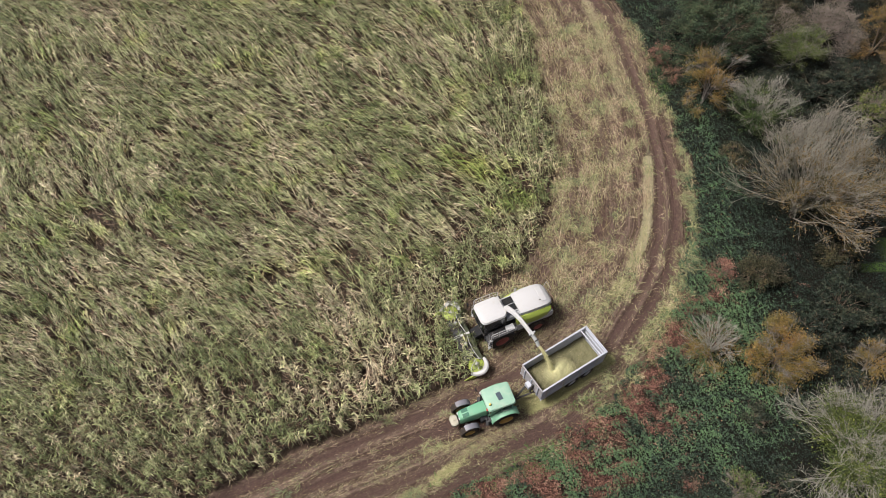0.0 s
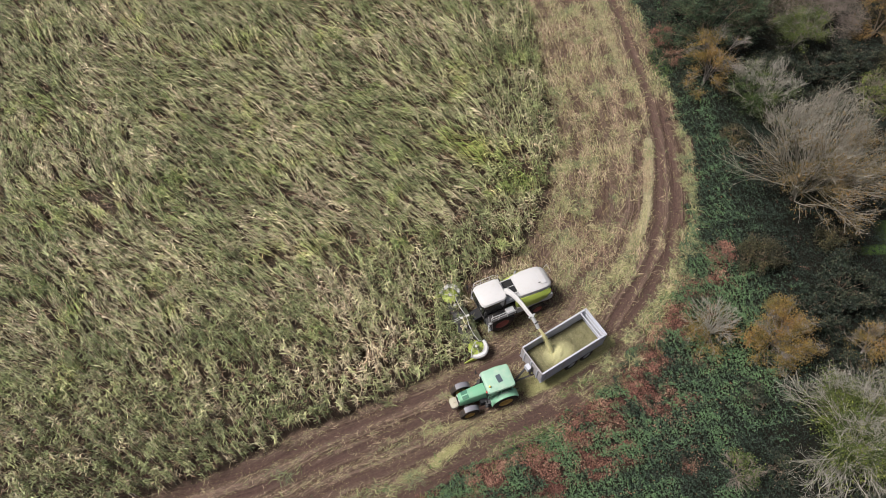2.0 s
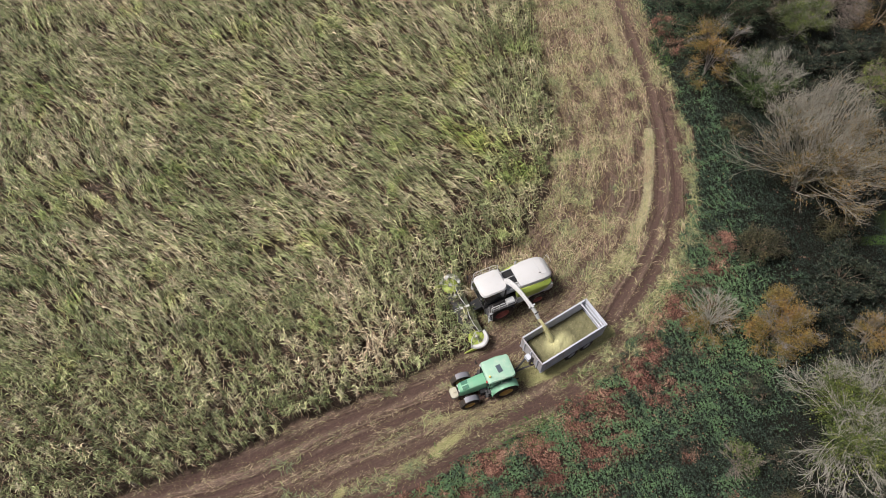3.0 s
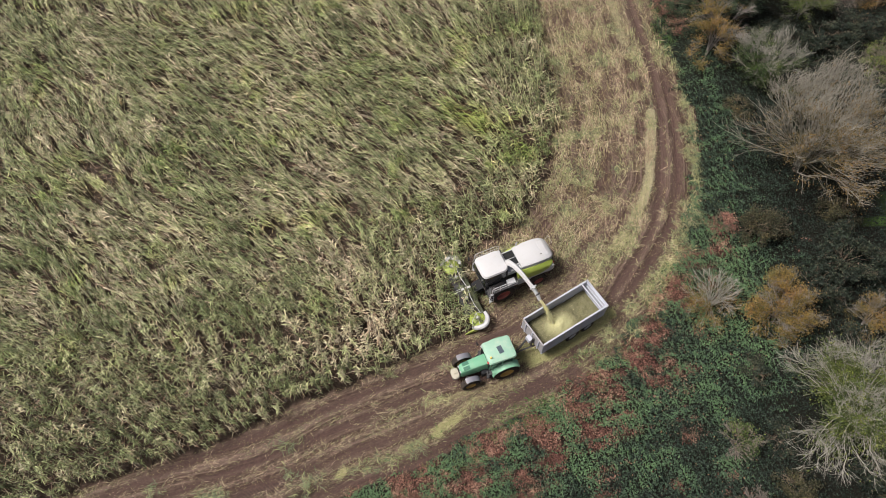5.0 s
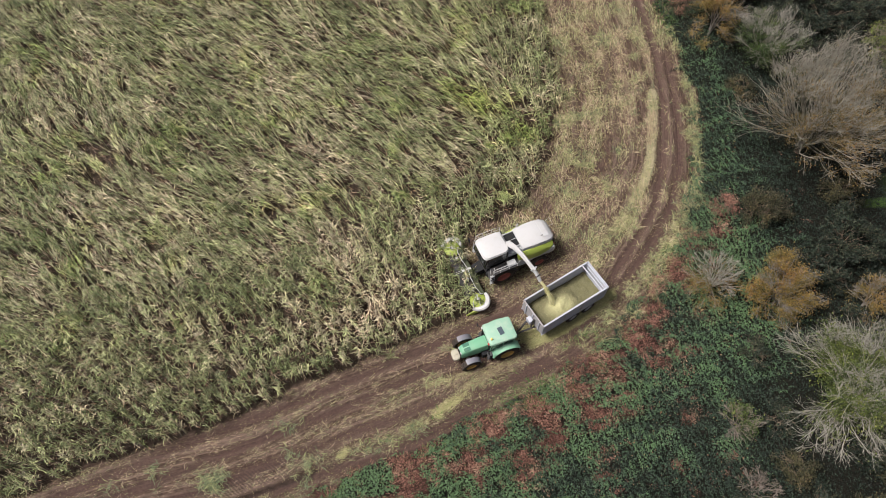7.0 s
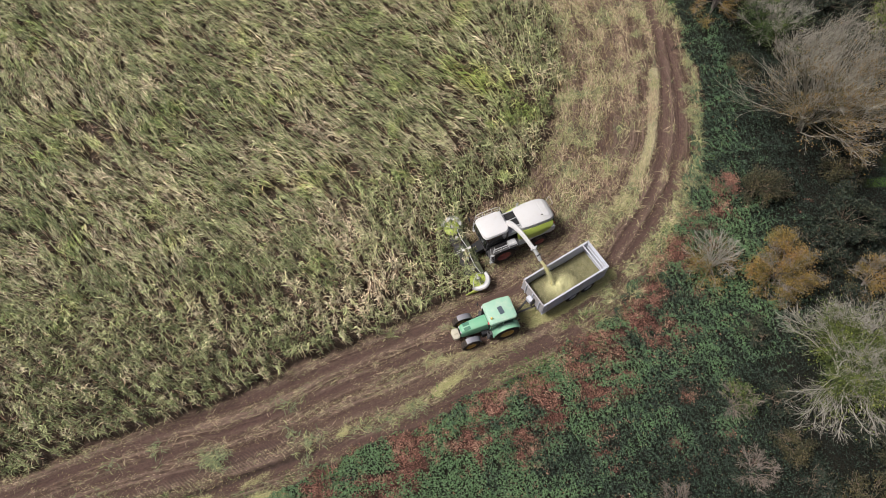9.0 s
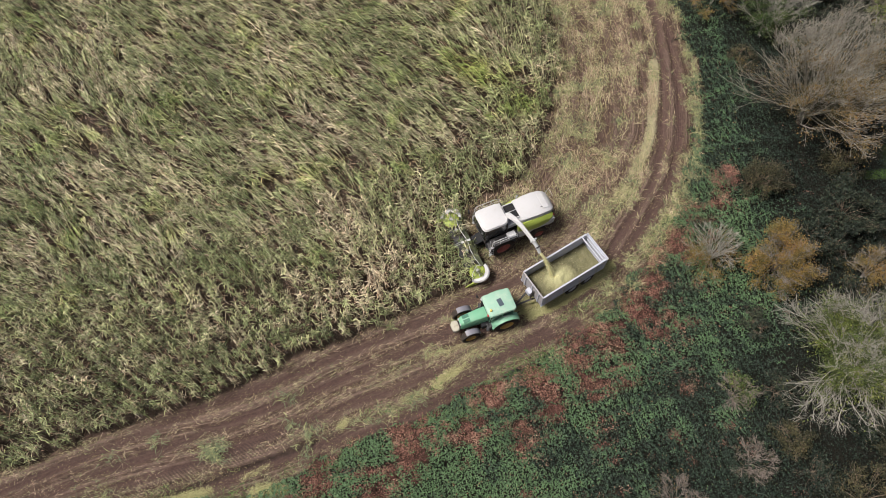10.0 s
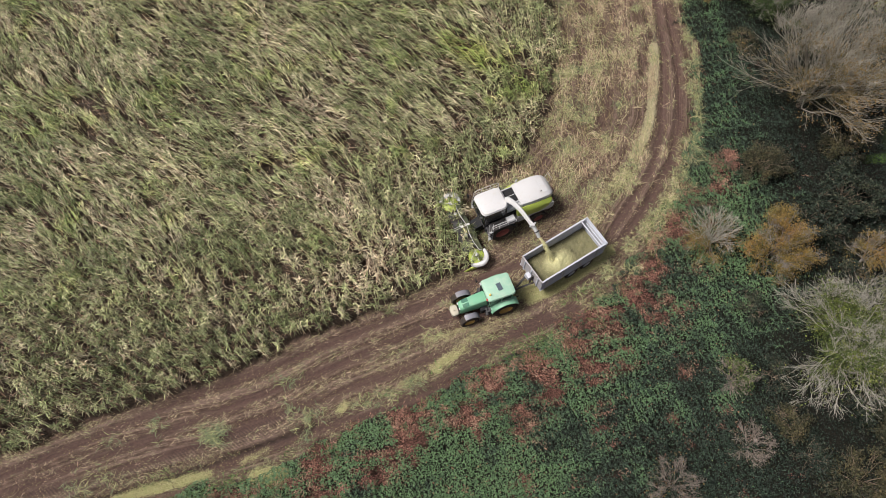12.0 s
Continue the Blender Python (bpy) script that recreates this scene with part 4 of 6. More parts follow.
def tree(name, label, x, y, height, width, stems=4, limbs=7, boughs=7, twigs=5, bark_mat=None, leaf_mat=None, leaves=0, leaf_size=0.07,
         leaf_low=0.0, leaf_high=1.0, leaf_turn=None, ivy=0, ivy_mat=None, lean=(0, 0), twig_up=0.25, fine=0.011, category="tree", spread=0.20, leaf_part="foliage", crook=0.10, twig_mat=None, cover=-0.05, reach=1.0, steep=0.0):
    """A many-stemmed tree: trunk with limbs, twigs, and leaves between two heights."""
    global rng
    rng = np.random.default_rng(int(x * 97 + y * 13))
    root = new(name)
    root.location = (x, y, 0)
    tagged(root, label, category, group="trees and shrubs on the bank")
    r0 = 0.022 * height ** 0.9
    k = 6
    a = np.arange(stems) * 6.283 / stems + rng.uniform(0, 1.5)
    out = rng.uniform(0.25, 0.55, stems) * width * 0.5
    s = np.linspace(0, 1, k)[None]
    trunk = np.stack([np.cos(a)[:, None] * out[:, None] * s ** 1.3 + lean[0] * s, np.sin(a)[:, None] * out[:, None] * s ** 1.3 + lean[1] * s,
                      height * 0.78 * rng.uniform(0.8, 1.1, stems)[:, None] * s], 2) + rng.normal(0, 0.05, (stems, k, 3)) * s[..., None] * height * 0.15
    trunk[:, 0, 2] = -0.05
    tr = r0 * np.linspace(1, 0.10, k)[None] * rng.uniform(0.6, 1.0, stems)[:, None]
    dome = (np.array([lean[0] * 0.5, lean[1] * 0.5, height * 0.34]), width * 0.53, height * 0.68)
    l1, r1 = shoots(trunk, tr, limbs, width * 0.36, 0.95 - 0.40 * steep, 0.02 + 0.30 * steep, 6, 0.12, 0.50, crook, dome)
    l2, r2 = shoots(l1, r1, boughs, width * 0.19 * reach, 0.62, 0.10, 4, 0.2, 0.5, 0.1 + crook, dome)
    l3, r3 = shoots(l2, r2, twigs, width * 0.105 * reach, 0.50, twig_up, 3, 0.05, 0.6, 0.12 + crook, dome)
    r3 = np.clip(r3, fine * 0.7, fine * 1.1) * np.array([1.0, 0.8, 0.4])[None]
    r2 = np.clip(r2, fine * 1.0, fine * 1.9)
    one = lambda v, q: (v, q, np.zeros(len(v)))
    v, q, _ = joined([one(*tubes(trunk, tr, 6)), one(*tubes(l1, r1, 5))])
    t = new("trunk", grid_mesh("trunk", v, q, bark_mat, smooth=True))
    t.parent = root
    v, q, _ = joined([one(*tubes(l2, r2, 3)), one(*tubes(l3, r3, 3))])
    c = new("crown", grid_mesh("crown", v, q, twig_mat or bark_mat))
    c.parent = root
    c["label"] = "spreading fine twigs"
    zmax = max(l3[..., 2].max(), 0.5)
    for part_name, mat, count, lines in ((leaf_part, leaf_mat, leaves, np.concatenate([l3[:, :3], l2[:, 1:4]])), ("ivy", ivy_mat, ivy, l1[:, :4])):
        if not count:
            continue
        p, nrm, size = leaves_on(lines, int(count * 1.9), leaf_size * (0.8 if part_name == "ivy" else 1), spread if part_name != "ivy" else 0.50)
        h = p[:, 2] / zmax
        ok = (h < 0.92) | (part_name != "ivy")
        ok &= (h > leaf_low - 0.1 + 0.1 * rng.normal(0, 1, len(h))) & (h < leaf_high + 0.1 * rng.normal(0, 1, len(h)))
        ok &= lumps(p[:, 0] + x, p[:, 1] + y + 0.8 * p[:, 2], 0.9, 4) + 0.3 * rng.normal(0, 1, len(h)) > -0.25
        if leaf_turn is not None and part_name != "ivy":
            side = (p[:, 0] * math.cos(radians(leaf_turn)) + p[:, 1] * math.sin(radians(leaf_turn))) / (width * 0.5)
            ok &= side + 0.25 * rng.normal(0, 1, len(h)) > cover
        p, nrm, size = p[ok][:count], nrm[ok][:count], size[ok][:count]
        # value climbs with height, so leaf colour shifts towards the crown's top
        age_tone = np.clip(0.45 + 0.25 * lumps(p[:, 0] + x, p[:, 1] + y, 1.6, 3) + 0.15 * (p[:, 2] / zmax - 0.5) + rng.normal(0, 0.15, len(p)), 0, 1)
        v, f, ag = leaf_pairs(p, nrm, size, age_tone)
        o = new(part_name, grid_mesh(part_name, v, f, mat, {"age_tone": ag}))
        o.parent = root
        o["label"] = {"ivy": "glossy green ivy climbing the limbs"}.get(part_name, "remaining small leaves")
    return root


# the large trees of the bank
tree("pine_tree", "dark green dense evergreen pine on the bank", 23.9, 52.7, 9.5, 10.0, 3, 14, 8, 5, M_BARK_BROWN, M_PINE, 34000, 0.076, fine=0.010, spread=0.22)
tree("field_maple", "small tree with yellow and ochre autumn leaves", 23.4, 48.4, 6.8, 6.8, 6, 7, 6, 6, M_BARK_GREY, M_GOLD, 12000, 0.058, 0.0, 0.92, 215, fine=0.011)
tree("goat_willow", "half-bare grey tree with green lower leaves", 27.2, 45.0, 6.0, 8.2, 8, 7, 6, 7, M_BARK_PALE, M_IVY, 1500, 0.085, 0.0, 0.62, 250, 8000, M_IVY, fine=0.013, crook=0.10, twig_up=0.5, reach=0.8, steep=0.6)
tree("ash_tree", "large bare grey tree with few ochre leaves", 28.6, 36.1, 9.8, 17.6, 13, 8, 8, 6, M_BARK_LICHEN, M_OCHRE, 17000, 0.060, 0.0, 0.85, -80, 16000, M_OLIVE, fine=0.0130, crook=0.15, twig_up=0.55, cover=0.06, reach=0.85, steep=0.8)
tree("oak_tree", "large bare pale-barked tree wrapped in green ivy", 27.1, 15.3, 8.0, 14.0, 10, 8, 9, 8, M_BARK_PALE, M_LIGHT_IVY, 1500, 0.085, 0.0, 0.85, -75, 34000, M_LIGHT_IVY, fine=0.0112, crook=0.21, reach=0.72, steep=0.6)
tree("hazel_tree", "small tree full of golden ochre autumn leaves", 24.1, 23.0, 5.4, 6.4, 8, 6, 6, 6, M_BARK_GREY, M_GOLD, 17000, 0.054, 0.0, 0.88, -115, fine=0.012, crook=0.18, cover=-0.75)
tree("hazel_shrub", "bare grey many-stemmed shrub with ochre leaves below", 19.4, 23.7, 4.4, 5.4, 14, 5, 4, 4, M_BARK_PALE, M_GOLD, 9000, 0.050, 0.0, 0.62, -95, fine=0.013, category="shrub", twig_up=0.6, cover=-0.15, crook=0.05, reach=0.8)
tree("bramble_shrub", "olive-green leafy shrub beside the bare ash", 24.4, 30.0, 2.8, 4.4, 7, 6, 5, 3, M_BARK_BROWN, M_OLIVE, 5600, 0.065, 0.0, 1.0, fine=0.008, category="shrub")
tree("elder_shrub", "yellowing half-leafy shrub on the bank", 30.4, 22.4, 4.2, 4.4, 5, 6, 6, 5, M_BARK_GREY, M_GOLD, 5000, 0.052, 0.0, 0.8, -100, fine=0.010, category="shrub", cover=-0.5)
tree("elder_shrub", "olive half-bare shrub with a few yellow leaves", 32.6, 53.0, 4.4, 6.4, 6, 7, 6, 5, M_BARK_GREY, M_LIGHT_IVY, 8000, 0.06, 0.0, 0.9, fine=0.010, category="shrub")
tree("blackthorn_shrub", "tangled pinkish bare twiggy shrub", 36.6, 56.4, 3.6, 8.4, 12, 8, 7, 6, M_BARK_PINK, M_OLIVE, 1800, 0.07, 0.0, 0.9, fine=0.010, crook=0.24, category="shrub")
tree("field_maple", "ochre-leaved tree at the wood edge", 40.4, 54.6, 5.8, 5.8, 4, 7, 6, 5, M_BARK_BROWN, M_OCHRE, 5000, 0.065, 0.0, 0.95, fine=0.010)
tree("elder_shrub", "green and pinkish half-bare shrub", 37.6, 46.2, 3.4, 4.8, 6, 6, 6, 5, M_BARK_PINK, M_LIGHT_IVY, 2600, 0.075, 0.0, 0.8, fine=0.010, category="shrub")
tree("blackthorn_shrub", "small pinkish bare twiggy shrub", 19.8, 9.2, 2.6, 3.8, 6, 6, 6, 5, M_BARK_PINK, M_OLIVE, 700, 0.06, 0.0, 0.7, fine=0.010, category="shrub")
tree("blackthorn_shrub", "reddish bare twiggy shrub in the brambles", 14.6, 6.6, 2.6, 4.8, 7, 7, 6, 5, M_BARK_PINK, M_OCHRE, 350, 0.06, 0.0, 0.7, fine=0.010, category="shrub")
tree("elder_shrub", "russet and green half-bare shrub", 19.5, 13.6, 2.4, 3.6, 6, 6, 6, 4, M_BARK_PINK, M_IVY, 1500, 0.07, 0.0, 0.9, 20, fine=0.010, category="shrub")
tree("blackthorn_shrub", "tangled grey-pink twiggy shrub with few leaves", 31.8, 56.2, 3.4, 6.4, 10, 7, 6, 5, M_BARK_PINK, M_OLIVE, 2600, 0.07, 0.0, 0.9, fine=0.011, crook=0.22, category="shrub")
tree("spindle_shrub", "low russet-leaved shrub at the field margin", 20.3, 53.9, 1.8, 2.6, 6, 6, 5, 4, M_BARK_BROWN, M_BRACKEN, 2600, 0.05, 0.0, 1.0, fine=0.009, category="shrub")
tree("spindle_shrub", "small russet-leaved shrub beside the maple", 21.2, 51.4, 1.5, 2.0, 6, 5, 5, 4, M_BARK_BROWN, M_BRACKEN, 1600, 0.05, 0.0, 1.0, fine=0.009, category="shrub")
tree("spindle_shrub", "low russet-leaved shrub in the brambles", 21.7, 30.6, 1.3, 2.6, 6, 5, 5, 4, M_BARK_BROWN, M_BRACKEN, 2200, 0.05, 0.0, 1.0, fine=0.009, category="shrub")

# evergreen and olive undergrowth between the trees: x, y, height, width
HOLLY = [(30.0, 27.4, 3.2, 7.2), (27.6, 24.8, 2.8, 5.0), (33.8, 49.2, 2.4, 7.0), (31.4, 41.5, 2.6, 5.6), (34.2, 42.8, 2.8, 6.0), (29.2, 49.4, 2.4, 5.2),
         (21.4, 57.2, 2.6, 4.6), (37.2, 50.2, 2.4, 5.0), (33.0, 25.2, 2.8, 4.6), (28.9, 20.3, 2.4, 4.2), (31.2, 17.6, 3.0, 5.0), (21.6, 18.6, 1.5, 3.6),
         # the first three in this row are added to shade the ground by the oak
         (28.4, 12.2, 2.6, 5.0), (31.4, 7.4, 3.2, 5.4), (24.0, 8.4, 1.4, 3.4), (22.6, 14.0, 1.5, 3.4)]
for x, y, h, w in HOLLY:
    tree("holly_shrub", "dark green rounded evergreen shrub under the trees", x, y, h, w, 6, 5, 4, 2, M_BARK_BROWN, M_DARK_LEAF, int(120 * w * w), 0.090, 0.0, 1.0, fine=0.008, category="shrub")
OLIVE = [(29.6, 56.8, 3.2, 6.0), (32.2, 58.8, 2.8, 5.6), (33.4, 62.6, 2.6, 5.0), (38.4, 62.0, 2.8, 5.4), (28.6, 62.4, 2.4, 4.6), (43.0, 60.0, 3.0, 5.0), (26.4, 6.8, 3.6, 5.6), (22.8, 10.6, 1.6, 3.4), (29.4, 10.4, 3.2, 5.0), (30.6, 31.4, 2.2, 4.2), (24.9, 42.0, 1.4, 3.0), (40.6, 49.4, 3.0, 4.6)]
for x, y, h, w in OLIVE:
    tree("privet_shrub", "dull olive-green leafy shrub among dark undergrowth", x, y, h, w, 6, 5, 4, 2, M_BARK_BROWN, M_OLIVE, int(180 * w * w), 0.075, 0.0, 1.0, fine=0.008, category="shrub")


# ---- machine helpers ----
def part(name, bm, material, parent=None, label="", smooth=False):
    me = bpy.data.meshes.new(name)
    bmesh.ops.recalc_face_normals(bm, faces=bm.faces)
    bm.to_mesh(me)
    bm.free()
    if smooth:
        for p in me.polygons:
            p.use_smooth = True
        me.set_sharp_from_angle(angle=radians(38))
    me.materials.append(material)
    ob = new(name, me)
    ob.parent = parent
    if label:
        ob["label"] = label
    return ob


def box(bm, centre, size, bevel=0.0, turn=(0, 0, 0)):
    m = pose(*centre, *turn) @ Matrix.Diagonal((*size, 1))
    made = bmesh.ops.create_cube(bm, size=1.0, matrix=m)
    if bevel:
        edges = list({e for v in made["verts"] for e in v.link_edges})
        bmesh.ops.bevel(bm, geom=edges, offset=bevel, segments=2, profile=0.6, affect="EDGES")
    return bm


def loft(bm, rings, caps=True):
    """Skin over closed rings of equally many points."""
    rows = [[bm.verts.new(p) for p in ring] for ring in rings]
    n = len(rows[0])
    for a, b in zip(rows, rows[1:]):
        for i in range(n):
            bm.faces.new((a[i], a[(i + 1) % n], b[(i + 1) % n], b[i]))
    if caps:
        bm.faces.new(rows[0][::-1]), bm.faces.new(rows[-1])
    return bm


def rounded(x0, x1, y0, y1, r, z, n=4):
    """A level rounded rectangle."""
    pts = []
    for cx, cy, a0 in ((x1 - r, y1 - r, 0), (x0 + r, y1 - r, 90), (x0 + r, y0 + r, 180), (x1 - r, y0 + r, 270)):
        for i in range(n + 1):
            a = radians(a0 + 90 * i / n)
            pts.append((cx + r * math.cos(a), cy + r * math.sin(a), z))
    return pts


def pipe(bm, path, radius, sides=8):
    pts = [Vector(p) for p in path]
    rings = []
    for i, p in enumerate(pts):
        t = (pts[min(i + 1, len(pts) - 1)] - pts[max(i - 1, 0)]).normalized()
        u = t.cross(Vector((0, 0, 1)) if abs(t.z) < 0.9 else Vector((1, 0, 0))).normalized()
        w = t.cross(u)
        r = radius[i] if isinstance(radius, (list, tuple)) else radius
        rings.append([p + (u * math.cos(a) + w * math.sin(a)) * r for a in (2 * math.pi * k / sides for k in range(sides))])
    return loft(bm, rings)


def duct(bm, path, widths, depths):
    """A rectangular chute along a path, level across."""
    pts = [Vector(p) for p in path]
    rings = []
    for i, p in enumerate(pts):
        t = (pts[min(i + 1, len(pts) - 1)] - pts[max(i - 1, 0)]).normalized()
        u = t.cross(Vector((0, 0, 1))).normalized()
        w = u.cross(t).normalized()
        a, b = widths[i] / 2, depths[i] / 2
        c = 0.3
        rings.append([p + u * x + w * y for x, y in ((a, -b * c), (a * c, b), (-a * c, b), (-a, -b * c), (-a, -b), (a, -b))])
    return loft(bm, rings)


def spun(bm, profile, steps=28, centre=(0, 0, 0)):
    """Turn a (radius, y) profile round the y axis."""
    rings = [[(centre[0] + r * math.cos(a), centre[1] + y, centre[2] + r * math.sin(a)) for r, y in profile] for a in (2 * math.pi * k / steps for k in range(steps))]
    rows = [[bm.verts.new(p) for p in ring] for ring in rings]
    n = len(profile)
    for k in range(steps):
        a, b = rows[k], rows[(k + 1) % steps]
        for i in range(n - 1):
            bm.faces.new((a[i], a[i + 1], b[i + 1], b[i]))
    return bm


def plate(bm, outline, axis, lo, hi):
    """A flat outline of (u, z) pushed through from lo to hi along y ('y'), or of (x, y) along z ('z')."""
    put = (lambda u, v, d: (u, d, v)) if axis == "y" else (lambda u, v, d: (u, v, d)) if axis == "z" else (lambda u, v, d: (d, u, v))
    return loft(bm, [[put(u, v, d) for u, v in outline] for d in (lo, hi)])


def wheel(parent, x, y, r, w, rim_mat, lugs=18, rim_label=""):
    """A lugged tyre on a dished rim; the dish faces outwards."""
    s = 1 if y > 0 else -1
    bm = bmesh.new()
    ri = r * 0.58
    spun(bm, [(0.001, s * w * 0.06), (0.09, s * w * 0.10), (0.10, s * w * 0.2), (ri * 0.45, s * w * 0.16), (ri * 0.8, s * w * 0.05), (ri * 0.93, s * w * 0.42), (ri, s * w * 0.44), (ri, -s * w * 0.44), (0.001, -s * w * 0.3)], 24)
    for k in range(8):
        a = k * math.pi / 4
        box(bm, (0.14 * math.cos(a), s * w * 0.19, 0.14 * math.sin(a)), (0.03, 0.03, 0.03))
    rim = part("wheel", bm, rim_mat, parent, rim_label, True)
    rim.location = (x, y, r)
    bm = bmesh.new()
    h = w / 2
    spun(bm, [(ri * 0.98, -h * 0.88), (ri * 1.1, -h * 0.98), (r * 0.82, -h), (r * 0.93, -h * 0.9), (r * 0.965, -h * 0.6), (r * 0.97, 0), (r * 0.965, h * 0.6), (r * 0.93, h * 0.9), (r * 0.82, h), (ri * 1.1, h * 0.98), (ri * 0.98, h * 0.88)], 32)
    for k in range(lugs * 2):
        a = math.pi * k / lugs
        side = 1 if k % 2 else -1
        m = Matrix.Rotation(-a, 4, "Y") @ pose(r * 0.975, side * h * 0.48, 0, side * 32, 0, 0)
        bmesh.ops.create_cube(bm, size=1.0, matrix=m @ Matrix.Diagonal((0.05, h * 1.0, 0.045, 1)))
    part("tyre", bm, M_TYRE, rim, "muddy black rubber tyre", True)
    return rim


def frame_pipe(name, points, radius, material, parent, label=""):
    return part(name, pipe(bmesh.new(), points, radius, 6), material, parent, label, True)


M_WHITE = paint("white_paint", (0.53, 0.53, 0.55), (0.40, 0.36, 0.29), amount=0.45, rough=0.32)
M_LIME = paint("lime_green_paint", (0.38, 0.47, 0.085), amount=0.3, rough=0.35)
M_DARK = paint("dark_grey_paint", (0.060, 0.060, 0.064), (0.17, 0.12, 0.085), 0.8, 0.65)
M_GREY = paint("light_grey_paint", (0.46, 0.47, 0.49), amount=0.45, rough=0.4)
M_HEADER = paint("crop_stained_header_paint", (0.075, 0.085, 0.055), (0.16, 0.17, 0.075), 0.9, 0.6)
M_STEEL = paint("bare_steel", (0.48, 0.48, 0.50), amount=0.5, rough=0.35, metal=0.7)
M_TRAILER = paint("trailer_grey_paint", (0.46, 0.48, 0.56), (0.24, 0.20, 0.14), 0.5, 0.42)
M_GREEN = paint("tractor_green_paint", (0.145, 0.37, 0.235), (0.30, 0.27, 0.20), amount=0.4, rough=0.3)
M_ROOF_GREEN = paint("faded_green_roof", (0.27, 0.45, 0.35), (0.58, 0.57, 0.50), 0.75, 0.38)
M_FENDER_GREEN = paint("faded_green_fender", (0.19, 0.40, 0.275), (0.40, 0.38, 0.30), 0.4, 0.4)
M_YELLOW = paint("yellow_rim_paint", (0.48, 0.31, 0.07), (0.15, 0.11, 0.08), 0.9, 0.45)
M_RED = paint("red_rim_paint", (0.36, 0.11, 0.09), (0.20, 0.14, 0.11), 0.9, 0.5)
M_TYRE = paint("rubber", (0.040, 0.034, 0.030), (0.20, 0.135, 0.10), 1.0, 0.85)
M_FENDER = paint("grey_plastic", (0.18, 0.18, 0.215), (0.20, 0.16, 0.12), 0.4, 0.4)
M_SMOKED = paint("smoked_hatch", (0.060, 0.085, 0.110), (0.14, 0.16, 0.17), 0.5, 0.3)
M_HEADBOARD = paint("worn_headboard_paint", (0.33, 0.32, 0.34), (0.30, 0.23, 0.16), 0.8, 0.55)
M_BLACK = paint("black_mesh", (0.018, 0.019, 0.022), amount=0.3, rough=0.7)
M_AMBER = paint("amber_plastic", (0.85, 0.62, 0.16), amount=0.1, rough=0.25)
M_LAMP = paint("red_lamp_plastic", (0.45, 0.03, 0.025), amount=0.1, rough=0.25)


def glass_material():
    n = Nodes("tinted_cab_glass", 0.06, 0.0, 0.6)
    n.colour((0.03, 0.035, 0.04))
    n.bsdf.inputs["Transmission Weight"].default_value = 0.55
    return n.mat


M_GLASS = glass_material()


